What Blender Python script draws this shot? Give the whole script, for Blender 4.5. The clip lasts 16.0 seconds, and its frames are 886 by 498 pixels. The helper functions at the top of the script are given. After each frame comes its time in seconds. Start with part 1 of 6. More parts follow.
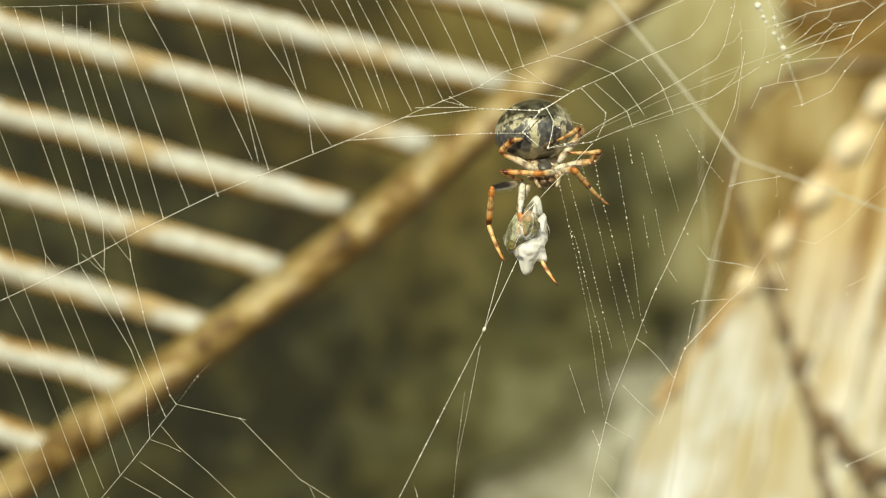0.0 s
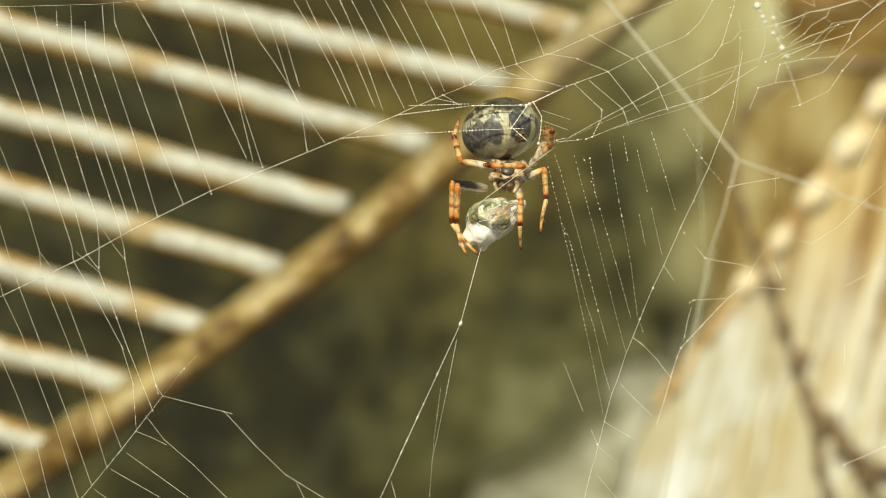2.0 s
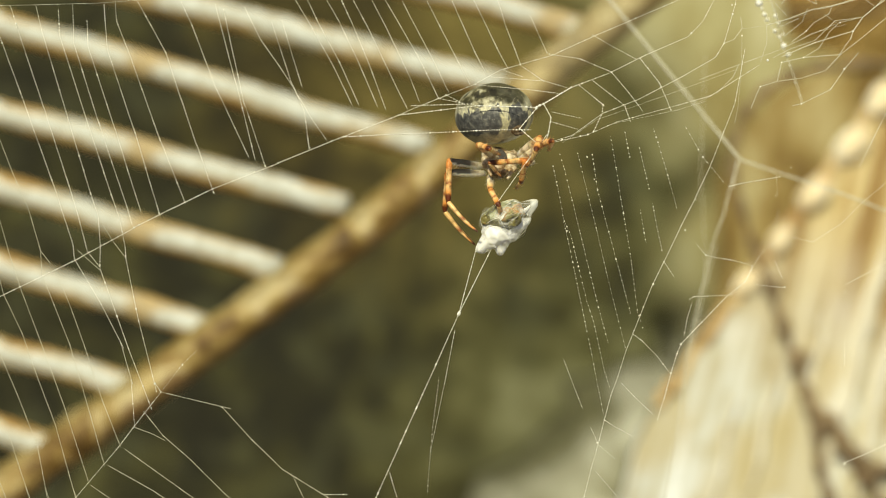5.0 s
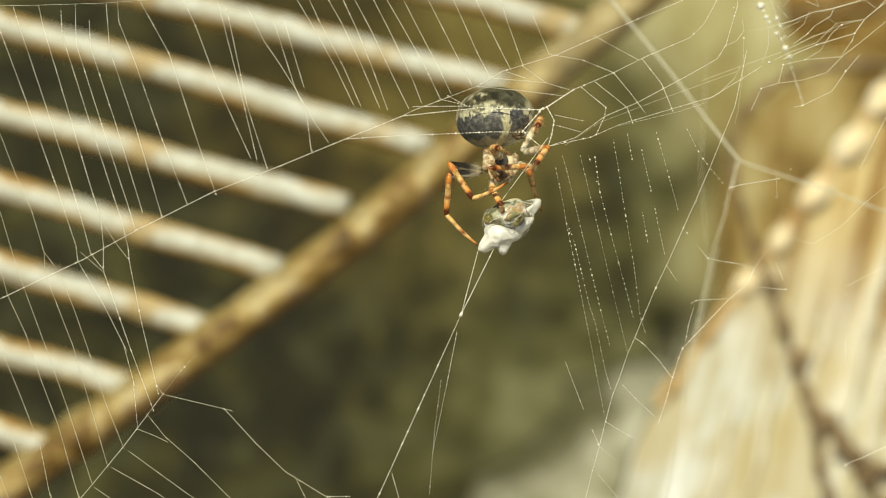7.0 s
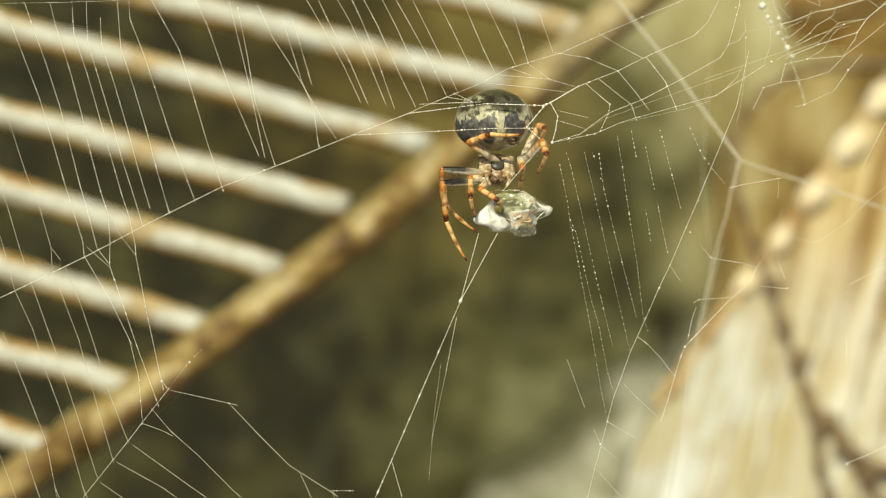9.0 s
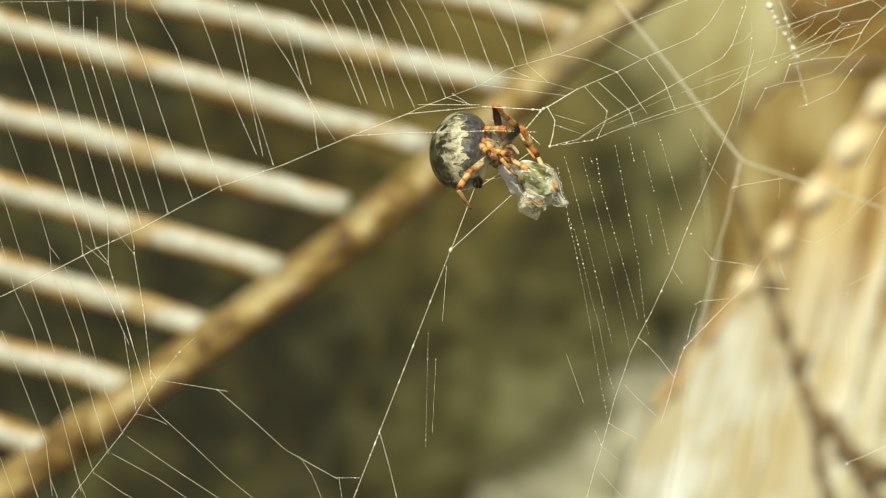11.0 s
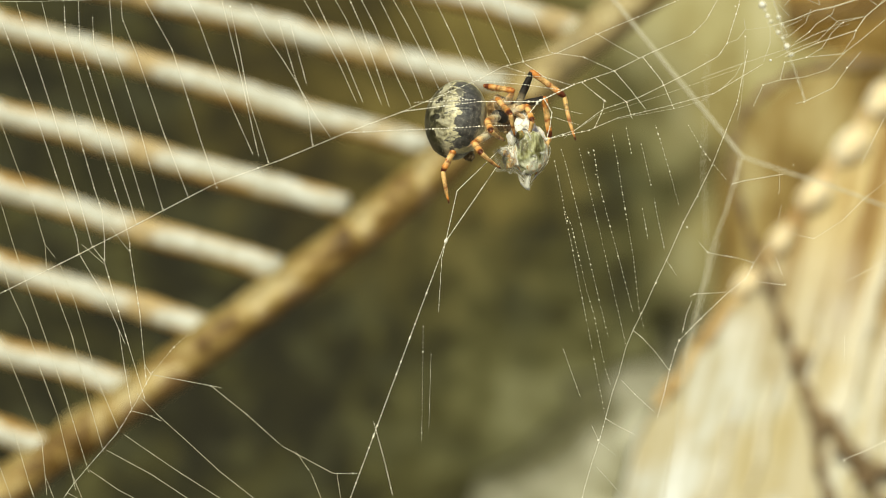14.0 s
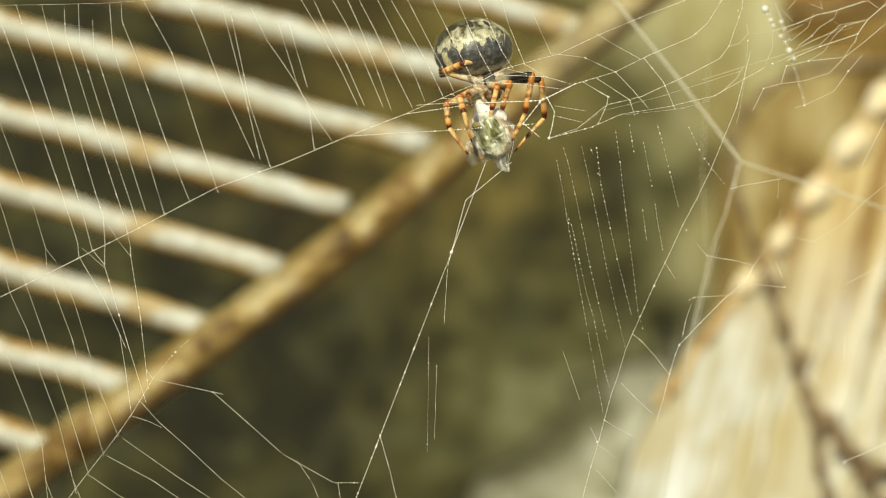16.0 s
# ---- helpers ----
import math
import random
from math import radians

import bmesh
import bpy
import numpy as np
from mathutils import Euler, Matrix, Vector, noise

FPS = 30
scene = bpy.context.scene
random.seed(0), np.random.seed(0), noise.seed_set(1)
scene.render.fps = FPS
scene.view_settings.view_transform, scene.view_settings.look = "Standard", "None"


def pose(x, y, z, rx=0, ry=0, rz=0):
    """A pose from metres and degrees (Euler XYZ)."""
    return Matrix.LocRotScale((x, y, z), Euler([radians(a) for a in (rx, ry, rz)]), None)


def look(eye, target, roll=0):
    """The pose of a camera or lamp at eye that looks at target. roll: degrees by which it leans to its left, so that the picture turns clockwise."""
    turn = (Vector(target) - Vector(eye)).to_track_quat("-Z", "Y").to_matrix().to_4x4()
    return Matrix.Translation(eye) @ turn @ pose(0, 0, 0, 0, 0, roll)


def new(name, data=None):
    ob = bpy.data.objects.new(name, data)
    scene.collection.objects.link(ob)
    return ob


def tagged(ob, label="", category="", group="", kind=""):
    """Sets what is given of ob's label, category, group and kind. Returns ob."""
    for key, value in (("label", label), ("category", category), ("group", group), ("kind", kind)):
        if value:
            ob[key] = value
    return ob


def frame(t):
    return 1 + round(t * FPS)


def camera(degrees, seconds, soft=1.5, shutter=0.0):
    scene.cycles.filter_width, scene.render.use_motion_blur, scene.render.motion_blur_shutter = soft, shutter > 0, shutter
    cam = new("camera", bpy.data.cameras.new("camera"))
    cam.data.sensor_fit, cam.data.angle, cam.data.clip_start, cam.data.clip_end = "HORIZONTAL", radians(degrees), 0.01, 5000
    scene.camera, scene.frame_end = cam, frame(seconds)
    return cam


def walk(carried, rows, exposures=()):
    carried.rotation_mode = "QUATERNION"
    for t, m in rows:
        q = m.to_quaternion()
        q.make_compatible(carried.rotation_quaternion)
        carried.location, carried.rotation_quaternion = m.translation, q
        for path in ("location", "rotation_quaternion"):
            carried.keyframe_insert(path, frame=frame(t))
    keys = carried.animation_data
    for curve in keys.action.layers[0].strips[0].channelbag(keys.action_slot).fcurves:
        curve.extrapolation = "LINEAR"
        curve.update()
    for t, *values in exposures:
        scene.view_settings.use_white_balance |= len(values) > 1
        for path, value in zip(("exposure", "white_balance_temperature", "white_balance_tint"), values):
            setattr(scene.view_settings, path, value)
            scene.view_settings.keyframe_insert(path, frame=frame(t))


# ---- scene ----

# camera: a macro shot, lens level, standing still, about 20 cm from the web
FOV = 30.0
EYE = Vector((0.0, 0.0, 1.30))
WEB = 0.200          # distance of the web from the lens
WIDTH, HEIGHT = 1568, 882
FOCAL = WIDTH / 2 / math.tan(radians(FOV / 2))
cam = camera(FOV, 16.0, soft=0.8)
walk(cam, [(0.0, look(EYE, EYE + Vector((0, 1, 0)))), (16.0, look(EYE, EYE + Vector((0, 1, 0))))])
cam.data.dof.use_dof = True
cam.data.dof.focus_distance = WEB + 0.0005
cam.data.dof.aperture_fstop = 15.5


def at(px, py, y=WEB):
    """A place from its direction in the view and its distance from the lens."""
    return EYE + Vector(((px - WIDTH / 2) / FOCAL * y, y, (HEIGHT / 2 - py) / FOCAL * y))


# ---- light ----
SUN_DIR = Vector((-0.22, -0.85, 0.55)).normalized()
world = bpy.data.worlds.new("sky")
scene.world = world
world.use_nodes = True
sky = world.node_tree.nodes.new("ShaderNodeTexSky")
sky.sky_type = "NISHITA"
sky.sun_disc = False
sky.sun_elevation = math.asin(SUN_DIR.z)
sky.sun_rotation = math.atan2(SUN_DIR.x, SUN_DIR.y)
world.node_tree.nodes["Background"].inputs[1].default_value = 0.06
world.node_tree.links.new(sky.outputs[0], world.node_tree.nodes["Background"].inputs[0])
sun = new("sun", bpy.data.lights.new("sun", "SUN"))
sun.data.energy = 3.9
sun.data.angle = radians(0.8)
sun.data.color = (1.0, 0.94, 0.625)
sun.matrix_world = look(EYE + SUN_DIR * 3, EYE)
scene.view_settings.exposure = 0.0


# ---- materials ----
def tree_of(name):
    m = bpy.data.materials.new(name)
    m.use_nodes = True
    nt = m.node_tree
    return m, nt, nt.nodes["Principled BSDF"]


def node(nt, kind, **given):
    n = nt.nodes.new(kind)
    for key, value in given.items():
        n.inputs[key.replace("_", " ")].default_value = value
    return n


def ramp(nt, source, stops, constant=False):
    r = nt.nodes.new("ShaderNodeValToRGB")
    els = r.color_ramp.elements
    while len(els) < len(stops):
        els.new(0.5)
    for e, (p, c) in zip(els, stops):
        e.position, e.color = p, (*c, 1)
    nt.links.new(source, r.inputs[0])
    return r.outputs[0]


def calc(nt, op, a, b=None, c=None):
    n = nt.nodes.new("ShaderNodeMath")
    n.operation = op
    for i, v in enumerate((a, b, c)):
        if v is None:
            continue
        if isinstance(v, (int, float)):
            n.inputs[i].default_value = v
        else:
            nt.links.new(v, n.inputs[i])
    return n.outputs[0]


def blend(nt, fac, a, b, mode="MIX"):
    n = nt.nodes.new("ShaderNodeMix")
    n.data_type, n.blend_type = "RGBA", mode
    for i, v in ((0, fac), (6, a), (7, b)):
        if isinstance(v, (int, float)):
            n.inputs[i].default_value = v
        elif isinstance(v, tuple):
            n.inputs[i].default_value = (*v, 1)
        else:
            nt.links.new(v, n.inputs[i])
    return n.outputs[2]


def noise_of(nt, coords, scale, detail=4.0, rough=0.55, stretch=None):
    if stretch:
        mp = nt.nodes.new("ShaderNodeMapping")
        mp.inputs["Scale"].default_value = stretch
        nt.links.new(coords, mp.inputs[0])
        coords = mp.outputs[0]
    n = node(nt, "ShaderNodeTexNoise", Scale=scale, Detail=detail, Roughness=rough)
    nt.links.new(coords, n.inputs["Vector"])
    return n.outputs["Fac"]


def bump(nt, bsdf, height, strength, distance):
    b = node(nt, "ShaderNodeBump", Strength=strength, Distance=distance)
    nt.links.new(height, b.inputs["Height"])
    nt.links.new(b.outputs[0], bsdf.inputs["Normal"])


def coords_of(nt, which="Object"):
    return nt.nodes.new("ShaderNodeTexCoord").outputs[which]


def mottled(name, stops, scale, fine, rough=0.7, relief=0.4, depth=0.001, metal=0.0, stretch=None):
    """A surface with stains at one scale and grain at another."""
    m, nt, bsdf = tree_of(name)
    co = coords_of(nt)
    big = noise_of(nt, co, scale, 5.0, 0.6, stretch)
    small = noise_of(nt, co, fine, 3.0, 0.6, stretch)
    mixed = calc(nt, "ADD", calc(nt, "MULTIPLY", big, 0.75), calc(nt, "MULTIPLY", small, 0.25))
    nt.links.new(ramp(nt, mixed, stops), bsdf.inputs["Base Color"])
    nt.links.new(calc(nt, "MULTIPLY_ADD", small, 0.3, rough - 0.15), bsdf.inputs["Roughness"])
    bsdf.inputs["Metallic"].default_value = metal
    bump(nt, bsdf, mixed, relief, depth)
    return m




def near(nt, co, centre, radius):
    """One at a place, falling to nothing at the radius round it."""
    away = nt.nodes.new("ShaderNodeVectorMath")
    away.operation = "DISTANCE"
    away.inputs[1].default_value = centre
    nt.links.new(co, away.inputs[0])
    return calc(nt, "SUBTRACT", 1.0, calc(nt, "MINIMUM", calc(nt, "DIVIDE", away.outputs["Value"], radius), 1.0))


def wall_material():
    """Mossy masonry: paler or darker round set places and darker towards the left, ochre where algae has dried, with
    olive patches and small stains.
    """
    m, nt, bsdf = tree_of("mossy_wall")
    co = coords_of(nt)
    xyz = nt.nodes.new("ShaderNodeSeparateXYZ")
    nt.links.new(co, xyz.inputs[0])
    patches, stains, grain = noise_of(nt, co, 17, 2.0, 0.5), noise_of(nt, co, 44, 3.0, 0.6), noise_of(nt, co, 170, 3.0, 0.6)
    # tone raised or lowered round set places, then lowered towards the left
    wall_tone = calc(nt, "MULTIPLY_ADD", near(nt, co, (0.12, 1.0, 1.20), 0.095), 0.17, -0.088)
    wall_tone = calc(nt, "MULTIPLY_ADD", near(nt, co, (0.09, 1.0, 1.435), 0.15), 0.12, wall_tone)
    wall_tone = calc(nt, "MULTIPLY_ADD", near(nt, co, (0.008, 1.0, 1.30), 0.065), 0.08, wall_tone)
    wall_tone = calc(nt, "MULTIPLY_ADD", near(nt, co, (0.045, 1.0, 1.155), 0.09), 0.12, wall_tone)
    wall_tone = calc(nt, "MULTIPLY_ADD", near(nt, co, (0.040, 1.0, 1.245), 0.095), 0.075, wall_tone)
    wall_tone = calc(nt, "MULTIPLY_ADD", near(nt, co, (-0.01, 1.0, 1.405), 0.12), 0.09, wall_tone)
    wall_tone = calc(nt, "MULTIPLY_ADD", near(nt, co, (0.130, 1.0, 1.335), 0.075), 0.05, wall_tone)
    wall_tone = calc(nt, "MULTIPLY_ADD", near(nt, co, (0.066, 1.0, 1.324), 0.045), -0.055, wall_tone)
    wall_tone = calc(nt, "ADD", wall_tone, calc(nt, "MINIMUM", calc(nt, "MAXIMUM", calc(nt, "MULTIPLY_ADD", xyz.outputs[0], 0.3, 0.004), -0.03), 0.024))
    total = calc(nt, "ADD", calc(nt, "ADD", calc(nt, "MULTIPLY", patches, 0.44), calc(nt, "MULTIPLY", stains, 0.54)), calc(nt, "ADD", calc(nt, "MULTIPLY", grain, 0.08), wall_tone))
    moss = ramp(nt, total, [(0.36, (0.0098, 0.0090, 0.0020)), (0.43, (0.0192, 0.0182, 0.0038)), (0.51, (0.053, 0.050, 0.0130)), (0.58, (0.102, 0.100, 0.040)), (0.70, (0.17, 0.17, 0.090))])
    lichen = ramp(nt, noise_of(nt, co, 30, 2.0, 0.5), [(0.52, (0, 0, 0)), (0.62, (1, 1, 1))])
    moss = blend(nt, calc(nt, "MULTIPLY", lichen, 0.45), moss, (0.065, 0.067, 0.031))
    ochre = ramp(nt, calc(nt, "ADD", near(nt, co, (-0.03, 1.0, 1.405), 0.17), calc(nt, "MULTIPLY_ADD", stains, 0.8, -0.4)), [(0.10, (0, 0, 0)), (0.55, (1, 1, 1))])
    moss = blend(nt, calc(nt, "MULTIPLY", ochre, 0.85), moss, ramp(nt, total, [(0.36, (0.026, 0.020, 0.0034)), (0.50, (0.068, 0.051, 0.0085)), (0.62, (0.16, 0.122, 0.028))]))
    runs = calc(nt, "ADD", calc(nt, "MULTIPLY", noise_of(nt, co, 16, 3.0, 0.6, (1.0, 1.0, 0.4)), 0.75), calc(nt, "MULTIPLY", stains, 0.25))
    plaster = ramp(nt, runs, [(0.36, (0.17, 0.125, 0.045)), (0.44, (0.28, 0.235, 0.095)), (0.51, (0.39, 0.355, 0.18)), (0.60, (0.54, 0.515, 0.33))])
    margin = calc(nt, "ADD", calc(nt, "ADD", xyz.outputs[0], calc(nt, "MULTIPLY", calc(nt, "MAXIMUM", calc(nt, "SUBTRACT", xyz.outputs[2], 1.37), 0.0), 0.75)), calc(nt, "MULTIPLY_ADD", patches, 0.10, -0.05))
    wash = ramp(nt, margin, [(0.130, (0, 0, 0)), (0.153, (0.45, 0.45, 0.45)), (0.182, (1, 1, 1))])
    nt.links.new(blend(nt, wash, moss, plaster), bsdf.inputs["Base Color"])
    bsdf.inputs["Roughness"].default_value = 0.9
    bump(nt, bsdf, total, 0.8, 0.004)
    return m


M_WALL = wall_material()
M_GROUND = mottled("bare_soil", [(0.35, (0.05, 0.042, 0.025)), (0.6, (0.12, 0.10, 0.06))], 8, 150, rough=0.95, depth=0.01)


def bar_material():
    """White paint worn to rust along both edges and in patches."""
    m, nt, bsdf = tree_of("chipped_white_paint")
    co = coords_of(nt)
    xyz = nt.nodes.new("ShaderNodeSeparateXYZ")
    nt.links.new(coords_of(nt, "Generated"), xyz.inputs[0])
    n1, n2 = noise_of(nt, co, 62, 2.0, 0.5), noise_of(nt, co, 420, 3.0, 0.6)
    across = calc(nt, "ADD", xyz.outputs[2], calc(nt, "MULTIPLY_ADD", n1, 0.6, -0.30))
    worn = ramp(nt, across, [(0.12, (0.44, 0.25, 0.07)), (0.24, (0.62, 0.47, 0.22)), (0.34, (0.63, 0.65, 0.62)), (0.78, (0.69, 0.72, 0.72)), (0.90, (0.60, 0.45, 0.21)), (1.0, (0.46, 0.28, 0.09))])
    rust = ramp(nt, noise_of(nt, co, 44, 3.0, 0.55), [(0.385, (1, 1, 1)), (0.47, (0, 0, 0))])
    speck = ramp(nt, n2, [(0.40, (0.72, 0.68, 0.60)), (0.58, (1.0, 1.0, 1.0))])
    col = blend(nt, calc(nt, "MULTIPLY", rust, 0.8), worn, (0.52, 0.37, 0.15))
    nt.links.new(blend(nt, 1.0, col, speck, "MULTIPLY"), bsdf.inputs["Base Color"])
    bsdf.inputs["Roughness"].default_value = 0.6
    bump(nt, bsdf, n2, 0.5, 0.0004)
    return m


M_BAR = bar_material()


def rail_material():
    """Tan paint flaking off rust: brown scabs set by slope along the underside, shading painted olive on the upper-left
    side, ochre patches, a few bare pale spots, a paler patch near the upper end.
    """
    m, nt, bsdf = tree_of("rusty_tan_rail")
    co = coords_of(nt)
    n1, n2, n3 = noise_of(nt, co, 84, 3.0, 0.6), noise_of(nt, co, 200, 3.0, 0.6), noise_of(nt, co, 600, 2.0, 0.6)
    mixed = calc(nt, "ADD", calc(nt, "MULTIPLY", n1, 0.7), calc(nt, "MULTIPLY", n2, 0.3))
    paint = ramp(nt, mixed, [(0.39, (0.11, 0.060, 0.012)), (0.44, (0.22, 0.130, 0.030)), (0.485, (0.33, 0.222, 0.066)), (0.525, (0.50, 0.37, 0.15)), (0.57, (0.74, 0.63, 0.38))])
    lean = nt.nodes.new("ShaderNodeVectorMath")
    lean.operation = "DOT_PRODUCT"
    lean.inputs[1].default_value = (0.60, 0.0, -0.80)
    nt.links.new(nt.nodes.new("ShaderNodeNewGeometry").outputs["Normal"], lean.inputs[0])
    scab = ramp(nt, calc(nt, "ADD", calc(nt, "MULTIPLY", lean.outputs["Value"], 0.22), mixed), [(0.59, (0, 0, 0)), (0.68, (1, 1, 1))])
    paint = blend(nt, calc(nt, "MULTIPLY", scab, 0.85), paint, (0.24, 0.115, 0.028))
    # shading of the side facing up left, painted in as olive
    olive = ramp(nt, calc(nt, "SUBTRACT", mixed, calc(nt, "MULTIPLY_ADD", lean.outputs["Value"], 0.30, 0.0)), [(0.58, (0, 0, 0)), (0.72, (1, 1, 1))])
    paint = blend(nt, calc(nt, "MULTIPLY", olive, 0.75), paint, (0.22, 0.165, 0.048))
    bleached = ramp(nt, calc(nt, "ADD", near(nt, co, (0.032, 0.36, 1.347), 0.024), calc(nt, "MULTIPLY_ADD", n2, 0.8, -0.4)), [(0.0, (0, 0, 0)), (0.5, (1, 1, 1))])
    paint = blend(nt, calc(nt, "MULTIPLY", bleached, 0.55), paint, (0.50, 0.44, 0.26))
    nt.links.new(blend(nt, 1.0, paint, ramp(nt, n3, [(0.40, (0.7, 0.66, 0.6)), (0.58, (1, 1, 1))]), "MULTIPLY"), bsdf.inputs["Base Color"])
    bsdf.inputs["Roughness"].default_value = 0.65
    bump(nt, bsdf, mixed, 0.7, 0.0010)
    return m


M_RAIL = rail_material()


def board_material():
    """Bleached fibres running up the board, with tan and rusty streaks between them."""
    m, nt, bsdf = tree_of("weathered_pale_wood")
    lean = nt.nodes.new("ShaderNodeMapping")
    lean.inputs["Rotation"].default_value = (0, radians(-14), 0)
    nt.links.new(coords_of(nt), lean.inputs[0])
    co = lean.outputs[0]
    fibre = noise_of(nt, co, 290, 4.0, 0.65, (1.0, 1.0, 0.05))
    wide = noise_of(nt, co, 60, 3.0, 0.55, (1.0, 1.0, 0.35))
    stain = noise_of(nt, co, 40, 4.0, 0.6, (1.0, 1.0, 0.6))
    total = calc(nt, "ADD", calc(nt, "MULTIPLY", fibre, 0.55), calc(nt, "ADD", calc(nt, "MULTIPLY", wide, 0.25), calc(nt, "MULTIPLY", noise_of(nt, co, 120, 4.0, 0.65), 0.20)))
    wood = ramp(nt, total, [(0.39, (0.34, 0.26, 0.14)), (0.445, (0.49, 0.455, 0.335)), (0.50, (0.58, 0.585, 0.54)), (0.55, (0.67, 0.69, 0.69)), (0.61, (0.82, 0.85, 0.89))])
    rusty = ramp(nt, stain, [(0.50, (0, 0, 0)), (0.58, (1, 1, 1))])
    wood = blend(nt, calc(nt, "MULTIPLY", rusty, 0.6), wood, (0.46, 0.37, 0.17))
    away = nt.nodes.new("ShaderNodeVectorMath")
    away.operation = "DISTANCE"
    away.inputs[1].default_value = (0.116, 0.43, 1.320)
    nt.links.new(coords_of(nt), away.inputs[0])
    brown_patch = calc(nt, "MULTIPLY", calc(nt, "SUBTRACT", 1.0, calc(nt, "MINIMUM", calc(nt, "DIVIDE", away.outputs["Value"], calc(nt, "MULTIPLY_ADD", fibre, 0.06, 0.036)), 1.0)), 1.3)
    nt.links.new(blend(nt, calc(nt, "MINIMUM", brown_patch, 0.9), wood, ramp(nt, fibre, [(0.40, (0.24, 0.135, 0.032)), (0.49, (0.38, 0.245, 0.075)), (0.57, (0.56, 0.45, 0.23))])), bsdf.inputs["Base Color"])
    bsdf.inputs["Roughness"].default_value = 0.75
    bump(nt, bsdf, total, 0.6, 0.0012)
    return m


M_BOARD = board_material()
M_LEAF = mottled("golden_brown_leaf", [(0.36, (0.24, 0.13, 0.024)), (0.48, (0.37, 0.225, 0.050)), (0.62, (0.50, 0.35, 0.12))], 30, 300, rough=0.6, depth=0.0006)


def stone_material():
    """Pale worn stone, its colour fading to the wall's olive at its broken edge, which paints the soft haze there."""
    m, nt, bsdf = tree_of("pale_stone")
    co = coords_of(nt)
    n1, n2 = noise_of(nt, co, 34, 4.0, 0.6), noise_of(nt, co, 160, 3.0, 0.6)
    stone = ramp(nt, n1, [(0.36, (0.25, 0.245, 0.165)), (0.48, (0.42, 0.415, 0.32)), (0.62, (0.60, 0.60, 0.52))])
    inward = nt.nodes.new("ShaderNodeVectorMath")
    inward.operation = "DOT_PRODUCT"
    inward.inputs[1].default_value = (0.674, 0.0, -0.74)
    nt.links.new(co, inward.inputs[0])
    # soft haze painted in: colour blends to the wall's tone near the edge
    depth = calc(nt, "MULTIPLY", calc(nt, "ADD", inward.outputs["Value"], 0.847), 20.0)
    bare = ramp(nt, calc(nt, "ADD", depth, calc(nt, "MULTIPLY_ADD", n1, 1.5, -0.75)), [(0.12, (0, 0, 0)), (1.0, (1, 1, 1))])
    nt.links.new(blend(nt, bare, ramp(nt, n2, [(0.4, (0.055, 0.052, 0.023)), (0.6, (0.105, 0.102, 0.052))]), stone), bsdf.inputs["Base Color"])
    bsdf.inputs["Roughness"].default_value = 0.9
    bump(nt, bsdf, n2, 0.5, 0.002)
    return m


def golden_material():
    """Split plank: golden fibres, darker and browner round one place farther in."""
    m, nt, bsdf = tree_of("golden_split_wood")
    co = coords_of(nt)
    fibre, fine = noise_of(nt, co, 52, 4.0, 0.6, (1.0, 1.0, 0.45)), noise_of(nt, co, 190, 3.0, 0.6, (1.0, 1.0, 0.3))
    total = calc(nt, "ADD", calc(nt, "MULTIPLY", fibre, 0.7), calc(nt, "MULTIPLY", fine, 0.3))
    wood = ramp(nt, total, [(0.37, (0.12, 0.068, 0.013)), (0.44, (0.21, 0.135, 0.034)), (0.50, (0.29, 0.210, 0.070)), (0.56, (0.38, 0.315, 0.145)), (0.63, (0.52, 0.50, 0.33))])
    # darker brown round one place, broken up by the fibres
    brown_patch = ramp(nt, calc(nt, "ADD", near(nt, co, (0.200, 0.80, 1.366), 0.085), calc(nt, "MULTIPLY_ADD", fibre, 0.8, -0.4)), [(0.05, (0, 0, 0)), (0.55, (1, 1, 1))])
    wood = blend(nt, calc(nt, "MULTIPLY", brown_patch, 0.75), wood, ramp(nt, total, [(0.40, (0.09, 0.052, 0.010)), (0.50, (0.20, 0.13, 0.032)), (0.60, (0.33, 0.25, 0.10))]))
    nt.links.new(wood, bsdf.inputs["Base Color"])
    bsdf.inputs["Roughness"].default_value = 0.8
    bump(nt, bsdf, total, 0.5, 0.001)
    return m


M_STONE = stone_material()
M_CORD = mottled("rusty_ochre_cord", [(0.36, (0.36, 0.21, 0.08)), (0.48, (0.55, 0.38, 0.18)), (0.62, (0.72, 0.60, 0.38))], 90, 600, rough=0.8, depth=0.0004)
M_ROPE = mottled("pale_twine_knot", [(0.36, (0.74, 0.56, 0.32)), (0.46, (0.88, 0.75, 0.52)), (0.58, (0.93, 0.87, 0.72))], 90, 600, rough=0.8, depth=0.0004)
M_GOLDEN = golden_material()
M_SPLINTER = mottled("bleached_fibre", [(0.35, (0.60, 0.53, 0.38)), (0.6, (0.86, 0.83, 0.74))], 200, 900, rough=0.7, depth=0.0003, stretch=(1.0, 1.0, 0.2))
M_TWIG = mottled("dry_brown_stem", [(0.35, (0.11, 0.065, 0.03)), (0.6, (0.30, 0.22, 0.13))], 120, 900, rough=0.8, depth=0.0003)


def silk(name, colour, through_light):
    m, nt, bsdf = tree_of(name)
    n = noise_of(nt, coords_of(nt), 900, 2.0)
    nt.links.new(ramp(nt, n, [(0.3, tuple(c * 0.85 for c in colour)), (0.6, colour)]), bsdf.inputs["Base Color"])
    bsdf.inputs["Roughness"].default_value = 0.35
    bsdf.inputs["Transmission Weight"].default_value = through_light
    return m


M_SILK = silk("dry_silk", (0.94, 0.93, 0.88), 0.0)
